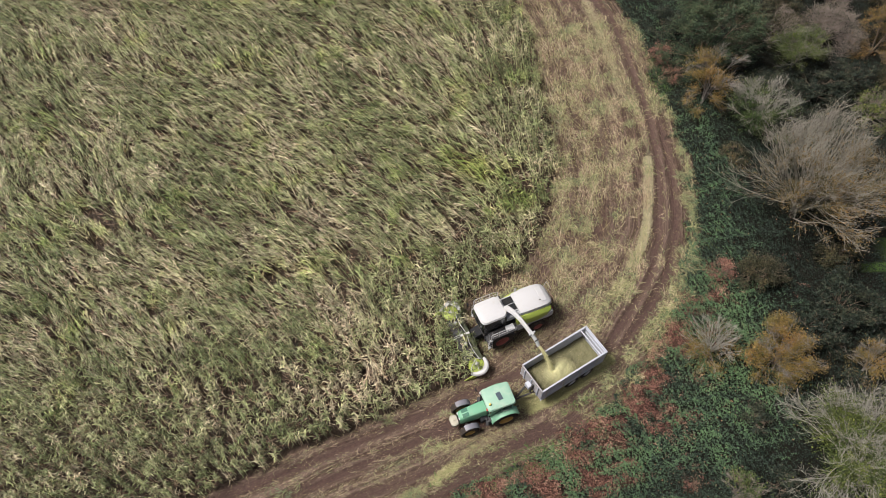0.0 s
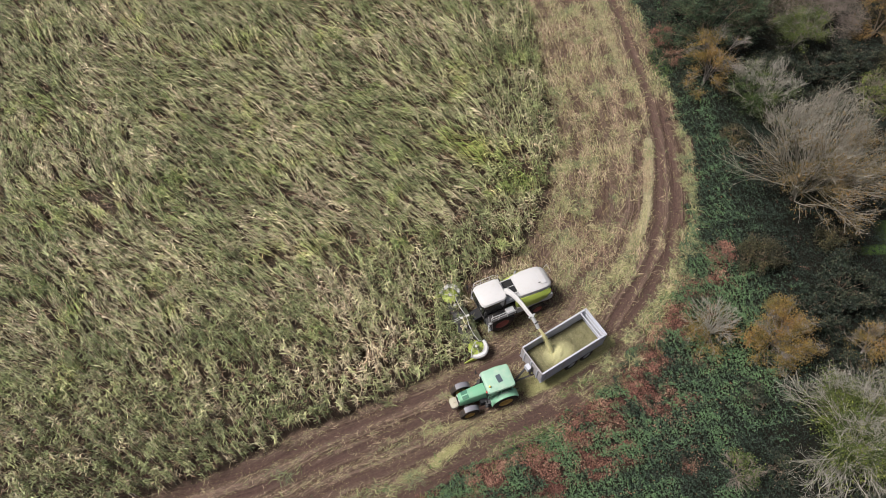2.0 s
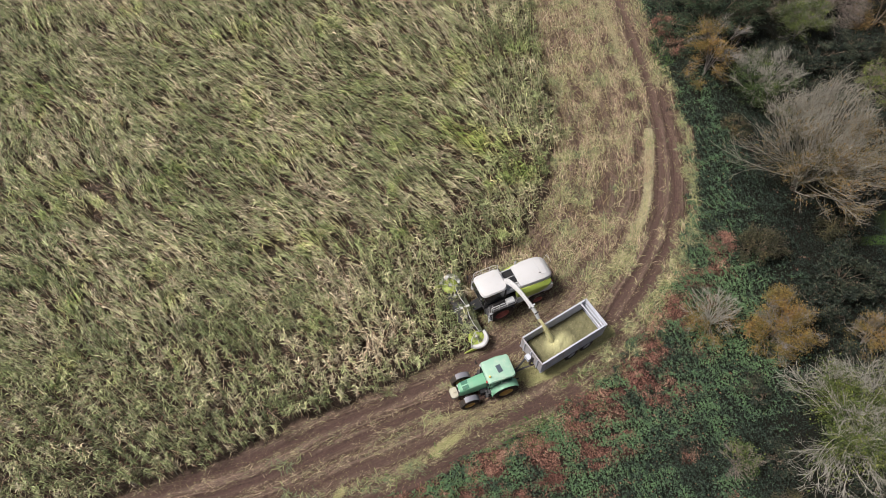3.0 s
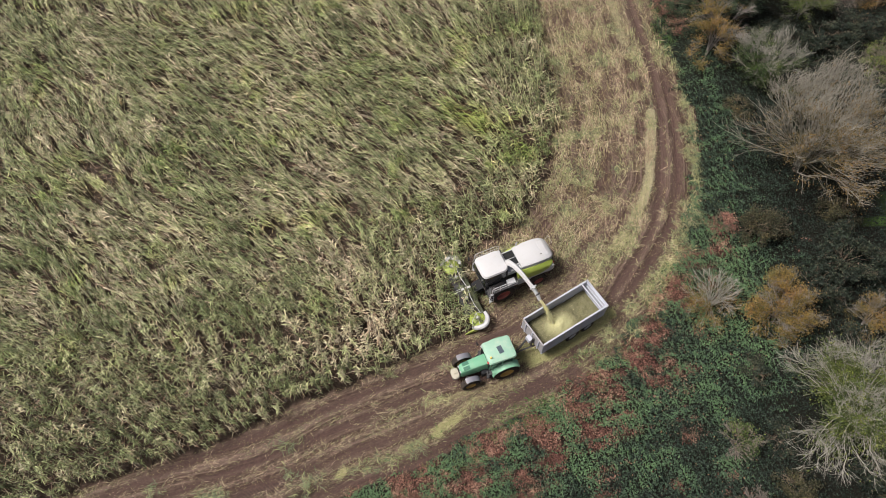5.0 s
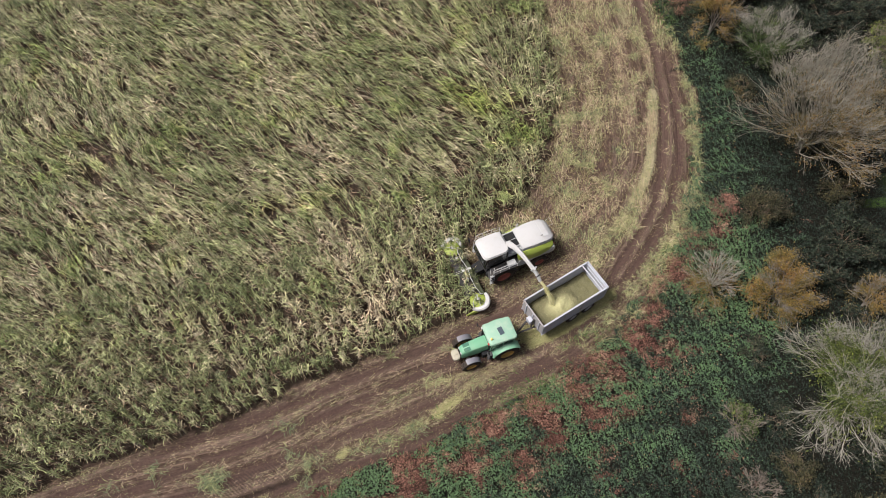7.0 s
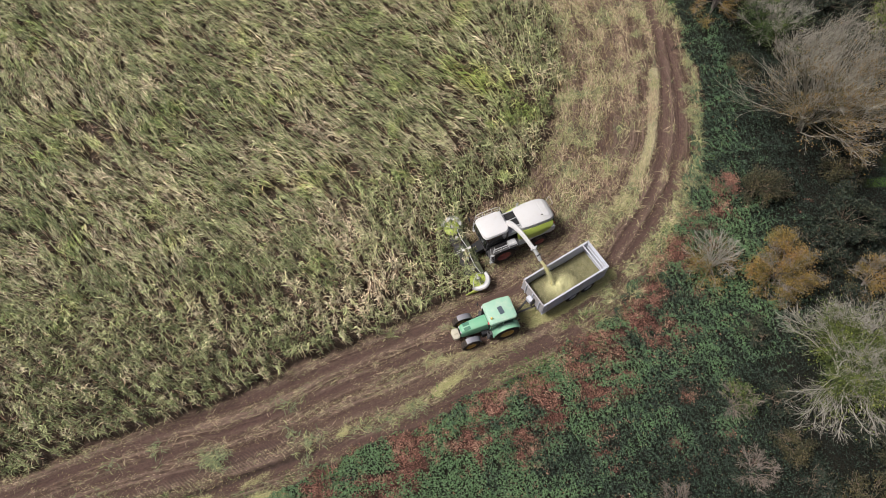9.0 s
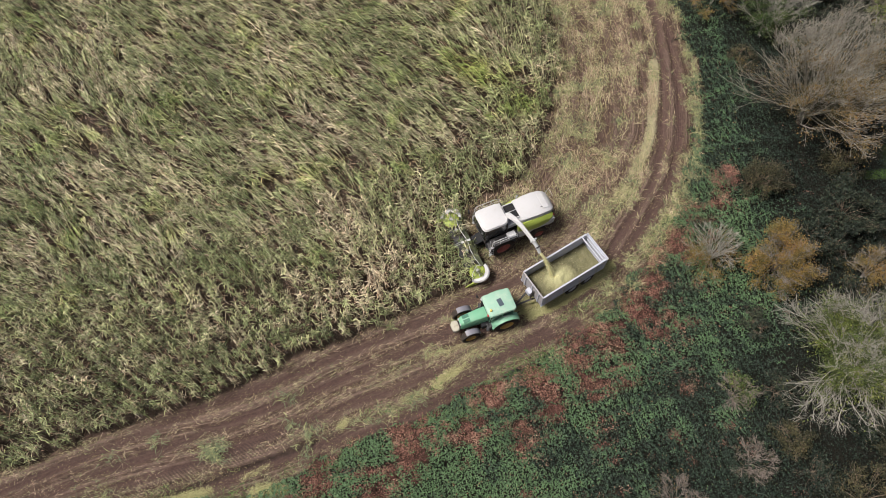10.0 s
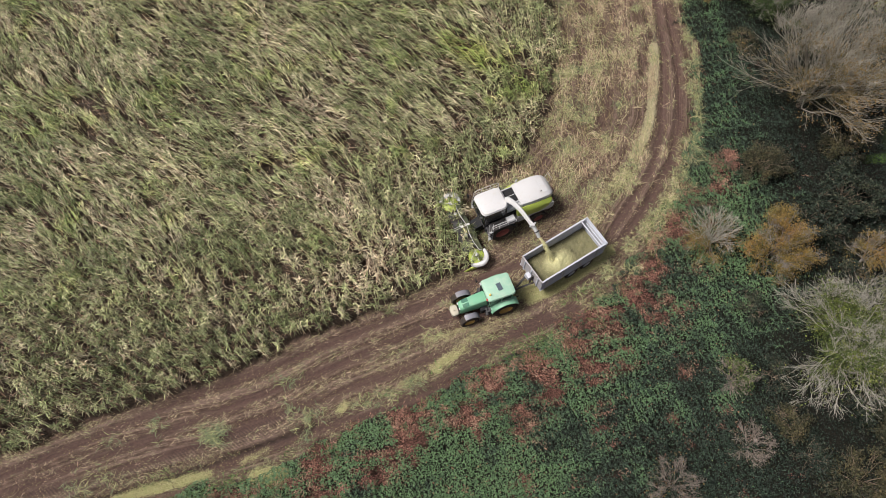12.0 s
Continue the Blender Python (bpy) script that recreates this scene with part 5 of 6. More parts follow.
# ---- forage harvester: x ahead, y to its left, origin on the ground under the front axle ----
def forage_harvester(m):
    top = new("forage_harvester")
    tagged(top, "white and lime-green forage harvester cutting the maize", "harvester")
    bm = bmesh.new()  # engine hood, narrowing over its shoulders
    sec = []
    for x, w, zt, zs in ((-1.58, 0.90, 3.12, 2.80), (-2.4, 0.97, 3.16, 2.80), (-3.2, 0.97, 3.12, 2.76), (-3.75, 0.92, 3.02, 2.66), (-4.08, 0.80, 2.88, 2.5), (-4.26, 0.60, 2.70, 2.3), (-4.33, 0.36, 2.55, 2.3)):
        sec.append([(x, -w, zs), (x, -w * 0.96, zt - 0.05), (x, -w * 0.88, zt), (x, w * 0.88, zt), (x, w * 0.96, zt - 0.05), (x, w, zs)])
    loft(bm, sec)
    part("engine_hood", bm, M_WHITE, top, "glossy white engine hood", True)
    for s in (-1, 1):
        bm = bmesh.new()
        out = []
        for x, zt, zb, yo in ((-1.25, 2.74, 2.05, 1.12), (-2.0, 2.80, 1.72, 1.20), (-2.9, 2.78, 1.66, 1.22), (-3.7, 2.66, 1.88, 1.18), (-4.05, 2.5, 2.2, 1.04)):
            out.append([(x, s * 0.82, zt), (x, s * 0.99, zt - 0.02), (x, s * yo, zt - 0.26), (x, s * (yo + 0.02), (zt + zb) / 2), (x, s * yo, zb), (x, s * 0.82, zb)])
        loft(bm, out)
        part("side_panel", bm, M_LIME, top, "lime-green side panel", True)
        bm = bmesh.new()
        plate(bm, [(-1.3, 2.02), (-2.0, 1.70), (-2.9, 1.64), (-3.7, 1.86), (-4.05, 2.18), (-4.16, 2.1), (-4.16, 1.5), (-3.8, 1.34), (-3.4, 1.46), (-2.5, 1.46), (-1.9, 1.15), (-1.3, 1.15)], "y", s * 0.8, s * 1.19)
        part("lower_panel", bm, M_GREY, top, "pale grey lower body panel", True)
        # front mudguard, steps and rail
        bm = bmesh.new()
        arc = [(0.05 + 1.12 * math.cos(a), 0.95 + 1.12 * math.sin(a)) for a in (radians(v) for v in range(15, 166, 15))]
        inner = [(0.05 + 1.06 * math.cos(a), 0.95 + 1.06 * math.sin(a)) for a in (radians(v) for v in range(165, 14, -15))]
        plate(bm, arc + inner, "y", s * 0.78, s * 1.5)
        part("mudguard", bm, M_DARK, top, "dark grey mudguard", True)
        bm = box(bmesh.new(), (-0.05, s * 1.22, 2.10), (2.1, 0.62, 0.06), 0.015)
        part("platform", bm, M_DARK, top, "chequered side platform")
        rail = [(1.0, s * 1.5, 2.1), (1.0, s * 1.5, 2.75), (0.85, s * 1.52, 2.9), (-0.6, s * 1.52, 2.9), (-0.95, s * 1.5, 2.75), (-0.95, s * 1.5, 2.1)]
        frame_pipe("handrail", rail, 0.022, M_WHITE, top, "white tubular handrail")
        frame_pipe("handrail", [(1.0, s * 1.51, 2.5), (-0.95, s * 1.51, 2.5)], 0.018, M_WHITE, top)
        for x in (0.4, -0.3):
            frame_pipe("rail_post", [(x, s * 1.52, 2.1), (x, s * 1.52, 2.9)], 0.018, M_WHITE, top)
        frame_pipe("mirror_arm", [(1.15, s * 0.8, 3.1), (1.45, s * 1.25, 3.15), (1.5, s * 1.45, 2.9)], 0.018, M_BLACK, top)
        part("mirror", box(bmesh.new(), (1.5, s * 1.48, 2.72), (0.07, 0.24, 0.42), 0.03), M_BLACK, top, "black wing mirror")
        wheel(top, 0, s * 1.15, 0.95, 0.68, M_RED, 18, "dusty red wheel rim")
        wheel(top, -3.0, s * 1.08, 0.64, 0.50, M_RED, 16, "dusty red wheel rim")
        for i in range(4):
            part("ladder_rung", box(bmesh.new(), (0.98, s * 1.42, 0.75 + i * 0.34), (0.30, 0.16, 0.04), 0.01), M_GREY, top, "grey ladder rung")
        for x in (0.83, 1.13):
            frame_pipe("ladder_rail", [(x, s * 1.50, 0.6), (x, s * 1.46, 2.1), (x, s * 1.30, 2.75)], 0.02, M_WHITE, top, "white ladder rail")
        part("locker", box(bmesh.new(), (-0.62, s * 1.20, 2.25), (0.62, 0.42, 0.26), 0.03), M_GREY, top, "pale grey side locker")
        frame_pipe("hose", [(-0.25, s * 1.05, 2.18), (0.1, s * 1.15, 2.30), (0.5, s * 1.10, 2.18), (0.9, s * 1.02, 2.05)], 0.025, M_BLACK, top, "black hydraulic hose")
        part("tail_lamp", box(bmesh.new(), (-4.20, s * 0.90, 2.0), (0.06, 0.16, 0.26), 0.02), M_LAMP, top, "red tail lamp")
    bm = bmesh.new()
    box(bm, (-1.8, 0, 1.25), (4.4, 1.1, 0.5), 0.04)
    box(bm, (0, 0, 0.95), (0.35, 1.8, 0.35), 0.04)
    box(bm, (-3.0, 0, 0.66), (0.25, 1.8, 0.22), 0.03)
    box(bm, (0.2, 0, 1.75), (2.0, 1.5, 0.7), 0.06)
    part("chassis", bm, M_DARK, top, "dark grey chassis and axles")
    part("rear_grille", box(bmesh.new(), (-4.16, 0, 1.95), (0.16, 1.5, 0.9), 0.05), M_DARK, top, "dark radiator grille")
    bm = bmesh.new()
    for i in range(6):
        box(bm, (-4.26, 0, 1.65 + i * 0.13), (0.04, 1.3, 0.03))
    part("grille_slats", bm, M_GREY, top)
    # air intake behind the cab
    part("intake_screen", box(bmesh.new(), (-1.15, -0.12, 3.02), (0.80, 1.10, 0.10), 0.02), M_BLACK, top, "black air intake screen")
    bm = bmesh.new()
    for y in (-0.72, 0.48):
        box(bm, (-1.15, y, 3.06), (0.92, 0.07, 0.12), 0.015)
    for x in (-1.60, -0.72):
        box(bm, (x, -0.12, 3.06), (0.07, 1.27, 0.12), 0.015)
    box(bm, (-1.15, -0.12, 3.085), (0.9, 0.03, 0.03))
    part("screen_frame", bm, M_WHITE, top, "white screen frame")
    part("deck", box(bmesh.new(), (-1.0, 0, 2.72), (1.3, 1.6, 0.46), 0.04), M_GREY, top, "pale grey deck behind the cab")
    part("service_hatch", box(bmesh.new(), (-3.62, 0.0, 3.075), (0.42, 1.2, 0.03), 0.01, (0, -11, 0)), M_WHITE, top)
    part("hatch_handle", box(bmesh.new(), (-3.3, 0.45, 3.16), (0.16, 0.04, 0.04), 0.01), M_DARK, top, "dark hatch handle")
    part("exhaust", pipe(bmesh.new(), [(-2.0, -0.95, 2.6), (-2.0, -0.95, 3.25), (-2.08, -0.97, 3.36)], 0.07, 10), M_STEEL, top, "steel exhaust pipe", True)
    frame_pipe("warning_bar", [(-4.15, -0.6, 2.75), (-4.5, -0.75, 3.0), (-4.5, -0.1, 3.05), (-4.2, -0.2, 2.75)], 0.015, M_WHITE, top)
    # cab
    bm = bmesh.new()
    loft(bm, [rounded(-0.35, 1.30, -0.86, 0.86, 0.15, 2.1), rounded(-0.42, 1.48, -0.90, 0.90, 0.18, 2.8), rounded(-0.45, 1.32, -0.84, 0.84, 0.18, 3.46)])
    cab = part("cab", bm, M_GLASS, top, "dark tinted cab glass", True)
    for x, y in ((1.22, 0.80), (1.22, -0.80), (-0.38, 0.83), (-0.38, -0.83)):
        frame_pipe("cab_pillar", [(x * 0.98, y, 2.1), (x * 1.10 if x > 0 else x * 1.1, y * 1.05, 2.8), (x, y, 3.5)], 0.045, M_DARK, cab)
    bm = bmesh.new()
    loft(bm, [rounded(-0.50, 1.38, -0.86, 0.86, 0.32, 3.46, 6), rounded(-0.54, 1.46, -0.91, 0.91, 0.36, 3.56, 6), rounded(-0.48, 1.38, -0.85, 0.85, 0.36, 3.70, 6), rounded(-0.30, 1.14, -0.68, 0.68, 0.34, 3.76, 6)])
    part("cab_roof", bm, M_WHITE, top, "smooth white cab roof", True)
    part("front_floor", box(bmesh.new(), (0.9, 0, 2.02), (0.8, 1.5, 0.1), 0.02), M_BLACK, top)
    # crop intake and header
    bm = bmesh.new()
    loft(bm, [[(0.7, -0.42, 0.75), (0.7, 0.42, 0.75), (0.7, 0.42, 1.4), (0.7, -0.42, 1.4)], [(1.78, -0.36, 0.4), (1.78, 0.36, 0.4), (1.78, 0.36, 0.95), (1.78, -0.36, 0.95)]])
    part("feeder_housing", bm, M_BLACK, top, "dark crop intake housing")
    head = part("maize_header", box(bmesh.new(), (1.92, 0, 0.55), (0.26, 5.5, 0.40), 0.06), M_HEADER, top, "wide rotary maize header")
    for y in (-1.55, 0.0, 1.55):
        part("cover_plate", box(bmesh.new(), (2.0, y, 0.79), (0.34, 0.95, 0.07), 0.025, (0, 8, 0)), M_HEADER, head, "crop-stained cover plate")
    for y in (-2.30, -1.38, -0.46, 0.46, 1.38, 2.30):
        end = abs(y) > 2
        bm = bmesh.new()
        spun(bm, [(0.001, 0.24), (0.16, 0.24), (0.19, 0.12), (0.24, 0.10), (0.52, 0.08), (0.58, 0.03), (0.58, -0.03), (0.001, -0.05)], 26)
        for k in range(14):
            a = k * 2 * math.pi / 14
            box(bm, (0.60 * math.cos(a), 0.02, 0.60 * math.sin(a)), (0.10, 0.03, 0.06), 0, (0, -math.degrees(a) + 25, 0))
        o = part("rotor", bm, M_LIME if end else M_DARK, head, "lime-green cutting rotor" if end else "dark cutting rotor", True)
        o.matrix_basis = pose(2.48, y, 0.72 if end else 0.42, 90, 0, 0)
        o2 = part("rotor_hub", spun(bmesh.new(), [(0.001, 0.35), (0.12, 0.33), (0.14, 0.2), (0.14, 0.0)], 16), M_STEEL, head, "round steel rotor hub", True)
        o2.matrix_basis = pose(2.48, y, 0.78 if end else 0.50, 90, 0, 0)
    for s in (-1, 1):
        bm = bmesh.new()  # white end fairing: a curved shell round the back and the outer side of the end rotor
        rings = []
        for f in range(11):
            t = f / 10
            ang = radians(200 - 165 * t)
            cx, cy = 2.42 + 0.62 * math.cos(ang) + 0.35 * max(0, t - 0.6), s * (2.32 + 0.68 * math.sin(ang))
            w, h = 0.13 * (0.55 + 0.9 * math.sin(math.pi * (0.12 + 0.8 * t))), 0.30 * (1 - 0.5 * t)
            z = 1.12 - 0.30 * t * t
            ox, oy = math.cos(ang), s * math.sin(ang)
            rings.append([(cx - ox * w, cy - oy * w, z - 0.04), (cx - ox * w * 0.5, cy - oy * w * 0.5, z + 0.05), (cx + ox * w * 0.5, cy + oy * w * 0.5, z + 0.04), (cx + ox * w, cy + oy * w, z - 0.05), (cx + ox * w * 1.05, cy + oy * w * 1.05, z - h), (cx + ox * w * 0.7, cy + oy * w * 0.7, z - h)])
        loft(bm, rings)
        part("end_hood", bm, M_WHITE, head, "curved white end hood", True)
        bm = bmesh.new()
        loft(bm, [[(2.75, s * 2.72, 0.3), (2.75, s * 2.98, 0.3), (2.75, s * 2.96, 0.75), (2.75, s * 2.80, 0.75)], [(3.65, s * 2.78, 0.12), (3.65, s * 2.84, 0.12), (3.65, s * 2.83, 0.2), (3.65, s * 2.79, 0.2)]])
        part("divider_tip", bm, M_LIME, head, "lime-green divider point")
        frame_pipe("divider_bar", [(2.0, s * 2.05, 1.05), (2.45, s * 2.0, 1.22), (2.95, s * 2.45, 1.15), (3.1, s * 2.85, 0.85)], 0.022, M_WHITE, head)
        frame_pipe("divider_bar", [(2.45, s * 2.0, 1.22), (2.55, s * 2.85, 1.10)], 0.020, M_WHITE, head)
        frame_pipe("push_bar", [(2.25, s * 0.12, 1.42), (2.38, s * 0.8, 1.52), (2.36, s * 1.5, 1.45), (2.15, s * 2.05, 1.12)], 0.024, M_WHITE, head, "thin white push bar")
    part("height_bar", box(bmesh.new(), (2.35, 0.0, 1.42), (0.7, 0.16, 0.05), 0.015), M_WHITE, head, "white crop height bar")
    for y in (-0.07, 0.07):
        frame_pipe("height_rod", [(2.6, y, 1.44), (3.35, y, 1.40)], 0.014, M_WHITE, head)
    # discharge spout towards the trailer
    path = [(-0.62, 0.16, 2.85), (-0.62, 0.22, 3.45), (-0.68, 0.50, 3.98), (-0.80, 1.05, 4.28), (-0.96, 1.80, 4.38), (-1.12, 2.55, 4.28), (-1.26, 3.15, 4.06)]
    spout = part("discharge_spout", duct(bmesh.new(), path, [0.46, 0.44, 0.40, 0.36, 0.32, 0.29, 0.27], [0.40, 0.38, 0.34, 0.30, 0.26, 0.24, 0.22]), M_WHITE, top, "white curved discharge spout", True)
    bm = box(bmesh.new(), (-1.22, 3.02, 4.20), (0.52, 0.10, 0.16), 0.02, (0, 0, 12))
    box(bm, (-1.22, 2.98, 4.26), (0.16, 0.4, 0.08), 0.02, (0, 0, 12))
    part("flap_bracket", bm, M_GREY, spout, "grey flap bracket")
    part("flap", duct(bmesh.new(), [(-1.27, 3.17, 4.08), (-1.36, 3.55, 3.86), (-1.42, 3.80, 3.55)], [0.27, 0.26, 0.24], [0.18, 0.16, 0.12]), M_GREY, spout, "pale grey end flap", True)
    part("flap_joint", box(bmesh.new(), (-1.36, 3.52, 3.95), (0.32, 0.10, 0.08), 0.02, (-30, 0, 12)), M_DARK, spout)
    part("turret", spun(bmesh.new(), [(0.001, 0.28), (0.34, 0.28), (0.38, 0.0)], 18), M_GREY, top, "round spout turret").matrix_basis = pose(-0.62, 0.16, 2.86, 90, 0, 0)
    top.matrix_basis = m
    return top


# ---- silage trailer: origin on the ground under the middle of its body ----
def silage_trailer(m):
    top = new("silage_trailer")
    tagged(top, "grey high-sided silage trailer half filled with chopped maize", "trailer")
    L, W, Z0, Z1 = 5.55, 2.42, 1.18, 2.6
    for s in (-1, 1):
        bm = bmesh.new()
        prof = [(0.0, Z0)]
        for i in range(4):
            z = Z0 + 0.03 + i * (Z1 - Z0 - 0.10) / 4
            d = (Z1 - Z0 - 0.10) / 4
            prof += [(0.0, z), (0.03, z + 0.03), (0.03, z + d - 0.05), (0.0, z + d - 0.02)]
        prof += [(0.0, Z1 - 0.09), (0.055, Z1 - 0.09), (0.055, Z1), (-0.055, Z1), (-0.055, Z1 - 0.07), (-0.03, Z1 - 0.09), (-0.03, Z0)]
        y0 = s * (W / 2 - 0.055)
        plate(bm, [(y0 + s * u, z) for u, z in prof], "x", -L / 2 + 0.06, L / 2 - 0.02)
        side = part("side_wall", bm, M_TRAILER, top, "ribbed grey steel side wall")
        for i in range(4):
            x = -L / 2 + 0.75 + i * (L - 1.2) / 3
            part("post", box(bmesh.new(), (x, y0 + s * 0.045, (Z0 + Z1) / 2 - 0.05), (0.10, 0.07, Z1 - Z0 - 0.08), 0.012), M_STEEL, side)
        part("lower_rail", box(bmesh.new(), (0, y0 + s * 0.02, Z0 - 0.05), (L, 0.10, 0.12), 0.015), M_TRAILER, side)
    bm = box(bmesh.new(), (L / 2 - 0.02, 0, (Z0 + Z1) / 2), (0.05, W - 0.14, Z1 - Z0), 0.01)
    box(bm, (L / 2 - 0.02, 0, Z1 - 0.03), (0.10, W - 0.02, 0.07), 0.015)
    front = part("front_wall", bm, M_HEADBOARD, top, "grey headboard with brown top rail")
    for y in (-0.75, 0, 0.75):
        part("post", box(bmesh.new(), (L / 2 + 0.04, y, (Z0 + Z1) / 2), (0.08, 0.09, Z1 - Z0 - 0.1), 0.012), M_TRAILER, front)
    bm = box(bmesh.new(), (L / 2 + 0.20, -0.02, 1.62), (0.32, 0.46, 0.44), 0.04)
    part("tool_box", bm, M_TRAILER, top, "pale grey box on the headboard")
    part("ram", pipe(bmesh.new(), [(L / 2 + 0.18, 0.25, 1.0), (L / 2 + 0.10, 0.25, 2.1)], 0.07, 10), M_DARK, top, "dark hydraulic ram", True)
    # tailgate leaning outwards, cross beam before it
    bm = bmesh.new()
    plate(bm, [(-L / 2 + 0.06, Z0), (-L / 2 - 0.02, Z1 + 0.02), (-L / 2 - 0.08, Z1 + 0.02), (-L / 2 + 0.0, Z0)], "y", -W / 2 + 0.01, W / 2 - 0.01)
    gate = part("tailgate", bm, M_TRAILER, top, "grey steel tailgate")
    for z in (1.55, 2.0, 2.4):
        part("gate_rib", box(bmesh.new(), (-L / 2 + 0.045 - (z - Z0) * 0.055 + 0.03, 0, z), (0.07, W - 0.2, 0.09), 0.012), M_TRAILER, gate)
    part("cross_beam", box(bmesh.new(), (-L / 2 + 0.48, 0, Z1 - 0.06), (0.08, W - 0.16, 0.10), 0.012), M_TRAILER, top, "grey cross beam near the tailgate")
    for s in (-1, 1):
        part("gate_arm", box(bmesh.new(), (-L / 2 + 0.35, s * (W / 2 + 0.03), Z1 - 0.25), (0.5, 0.05, 0.12), 0.01, (0, -35, 0)), M_STEEL, gate, "steel tailgate arm")
    part("floor", box(bmesh.new(), (0, 0, Z0 - 0.03), (L - 0.05, W - 0.16, 0.08), 0.01), M_STEEL, top)
    bm = bmesh.new()
    for s in (-1, 1):
        box(bm, (-0.1, s * 0.45, 0.98), (L - 0.3, 0.14, 0.24), 0.02)
    for x in (-0.1, -1.45):
        box(bm, (x, 0, 0.56), (0.14, 1.9, 0.14), 0.02)
        box(bm, (x, 0.45, 0.74), (0.7, 0.10, 0.16), 0.02), box(bm, (x, -0.45, 0.74), (0.7, 0.10, 0.16), 0.02)
    part("chassis", bm, M_DARK, top, "dark chassis with tandem axles")
    bm = bmesh.new()
    pipe(bm, [(L / 2 - 0.4, 0.45, 0.92), (L / 2 + 0.9, 0.10, 0.62), (L / 2 + 1.45, 0.03, 0.55)], 0.07, 8)
    pipe(bm, [(L / 2 - 0.4, -0.45, 0.92), (L / 2 + 0.9, -0.10, 0.62), (L / 2 + 1.45, -0.03, 0.55)], 0.07, 8)
    part("drawbar", bm, M_DARK, top, "muddy grey drawbar", True)
    for x in (-0.1, -1.45):
        for s in (-1, 1):
            wheel(top, x, s * 0.98, 0.56, 0.46, M_GREY, 16, "muddy grey wheel rim")
    for s in (-1, 1):
        part("tail_lamp", box(bmesh.new(), (-L / 2 - 0.02, s * 1.0, 1.02), (0.06, 0.3, 0.12), 0.015), M_LAMP, top, "red tail lamp")
    top.matrix_basis = m
    # the load, heaped under the spout
    nx_, ny_ = 90, 40
    u, v = np.meshgrid(np.linspace(-L / 2 + 0.10, L / 2 - 0.10, nx_), np.linspace(-W / 2 + 0.11, W / 2 - 0.11, ny_))
    heap = lambda a, b: 1.32 + 0.62 * np.exp(-((a - 0.8) ** 2 / 1.5 + (b - 0.05) ** 2 / 0.65)) + 0.05 * np.clip(a, -1, 2) + 0.035 * lumps(a, b, 0.7, 2) + 0.02 * lumps(a, b, 0.25, 3)
    vv = np.stack([u.ravel(), v.ravel(), heap(u, v).ravel()], 1)
    i = (np.arange(ny_ - 1)[:, None] * nx_ + np.arange(nx_ - 1)[None]).ravel()
    load = new("chopped_maize_load", grid_mesh("chopped_maize_load", vv, np.stack([i, i + 1, i + nx_ + 1, i + nx_], 1), M_LOAD, {"fresh": np.clip(1.12 - np.hypot((u - 0.50) / 1.25, (v - 0.22) / 0.85), 0, 1).ravel()}, True))
    load.matrix_basis = m
    tagged(load, "heap of fresh yellow-green chopped maize in the trailer", "chopped maize", kind="stuff")
    p = np.stack([np.clip(rng.normal(0.9, 0.9, 3000), -L / 2 + 0.12, L / 2 - 0.12), rng.uniform(-W / 2 + 0.13, W / 2 - 0.13, 3000)], 1)
    v, q, a = flakes(np.stack([p[:, 0], p[:, 1], heap(p[:, 0], p[:, 1]) + 0.01], 1), 0.004, 0.010, 0.6)
    crumbs = new("chopped_maize_flakes", grid_mesh("chopped_maize_flakes", v, q, M_CHOP, {"age_tone": a}))
    crumbs.matrix_basis = m
    tagged(crumbs, "loose chopped maize flakes on the trailer load", "chopped maize", kind="stuff")
    return top


def load_material():
    n = Nodes("chopped_maize_heap", 0.9, 0, 0.2)
    f = n.noise(13, 6, 0.85)
    col = n.ramp(f, [(0.25, (0.066, 0.066, 0.036)), (0.5, (0.150, 0.142, 0.082)), (0.75, (0.29, 0.265, 0.165))])
    fresh = n.ramp(f, [(0.25, (0.42, 0.41, 0.20)), (0.5, (0.60, 0.58, 0.32)), (0.75, (0.72, 0.69, 0.42))])
    n.colour(n.mix(n.attr("fresh"), n.mix(n.level(n.noise(2.5, 4), 0.35, 0.65, 0, 0.4), col, (0.11, 0.105, 0.046)), fresh)).bump(f, 0.7, 0.04)
    return n.mat


M_LOAD = load_material()


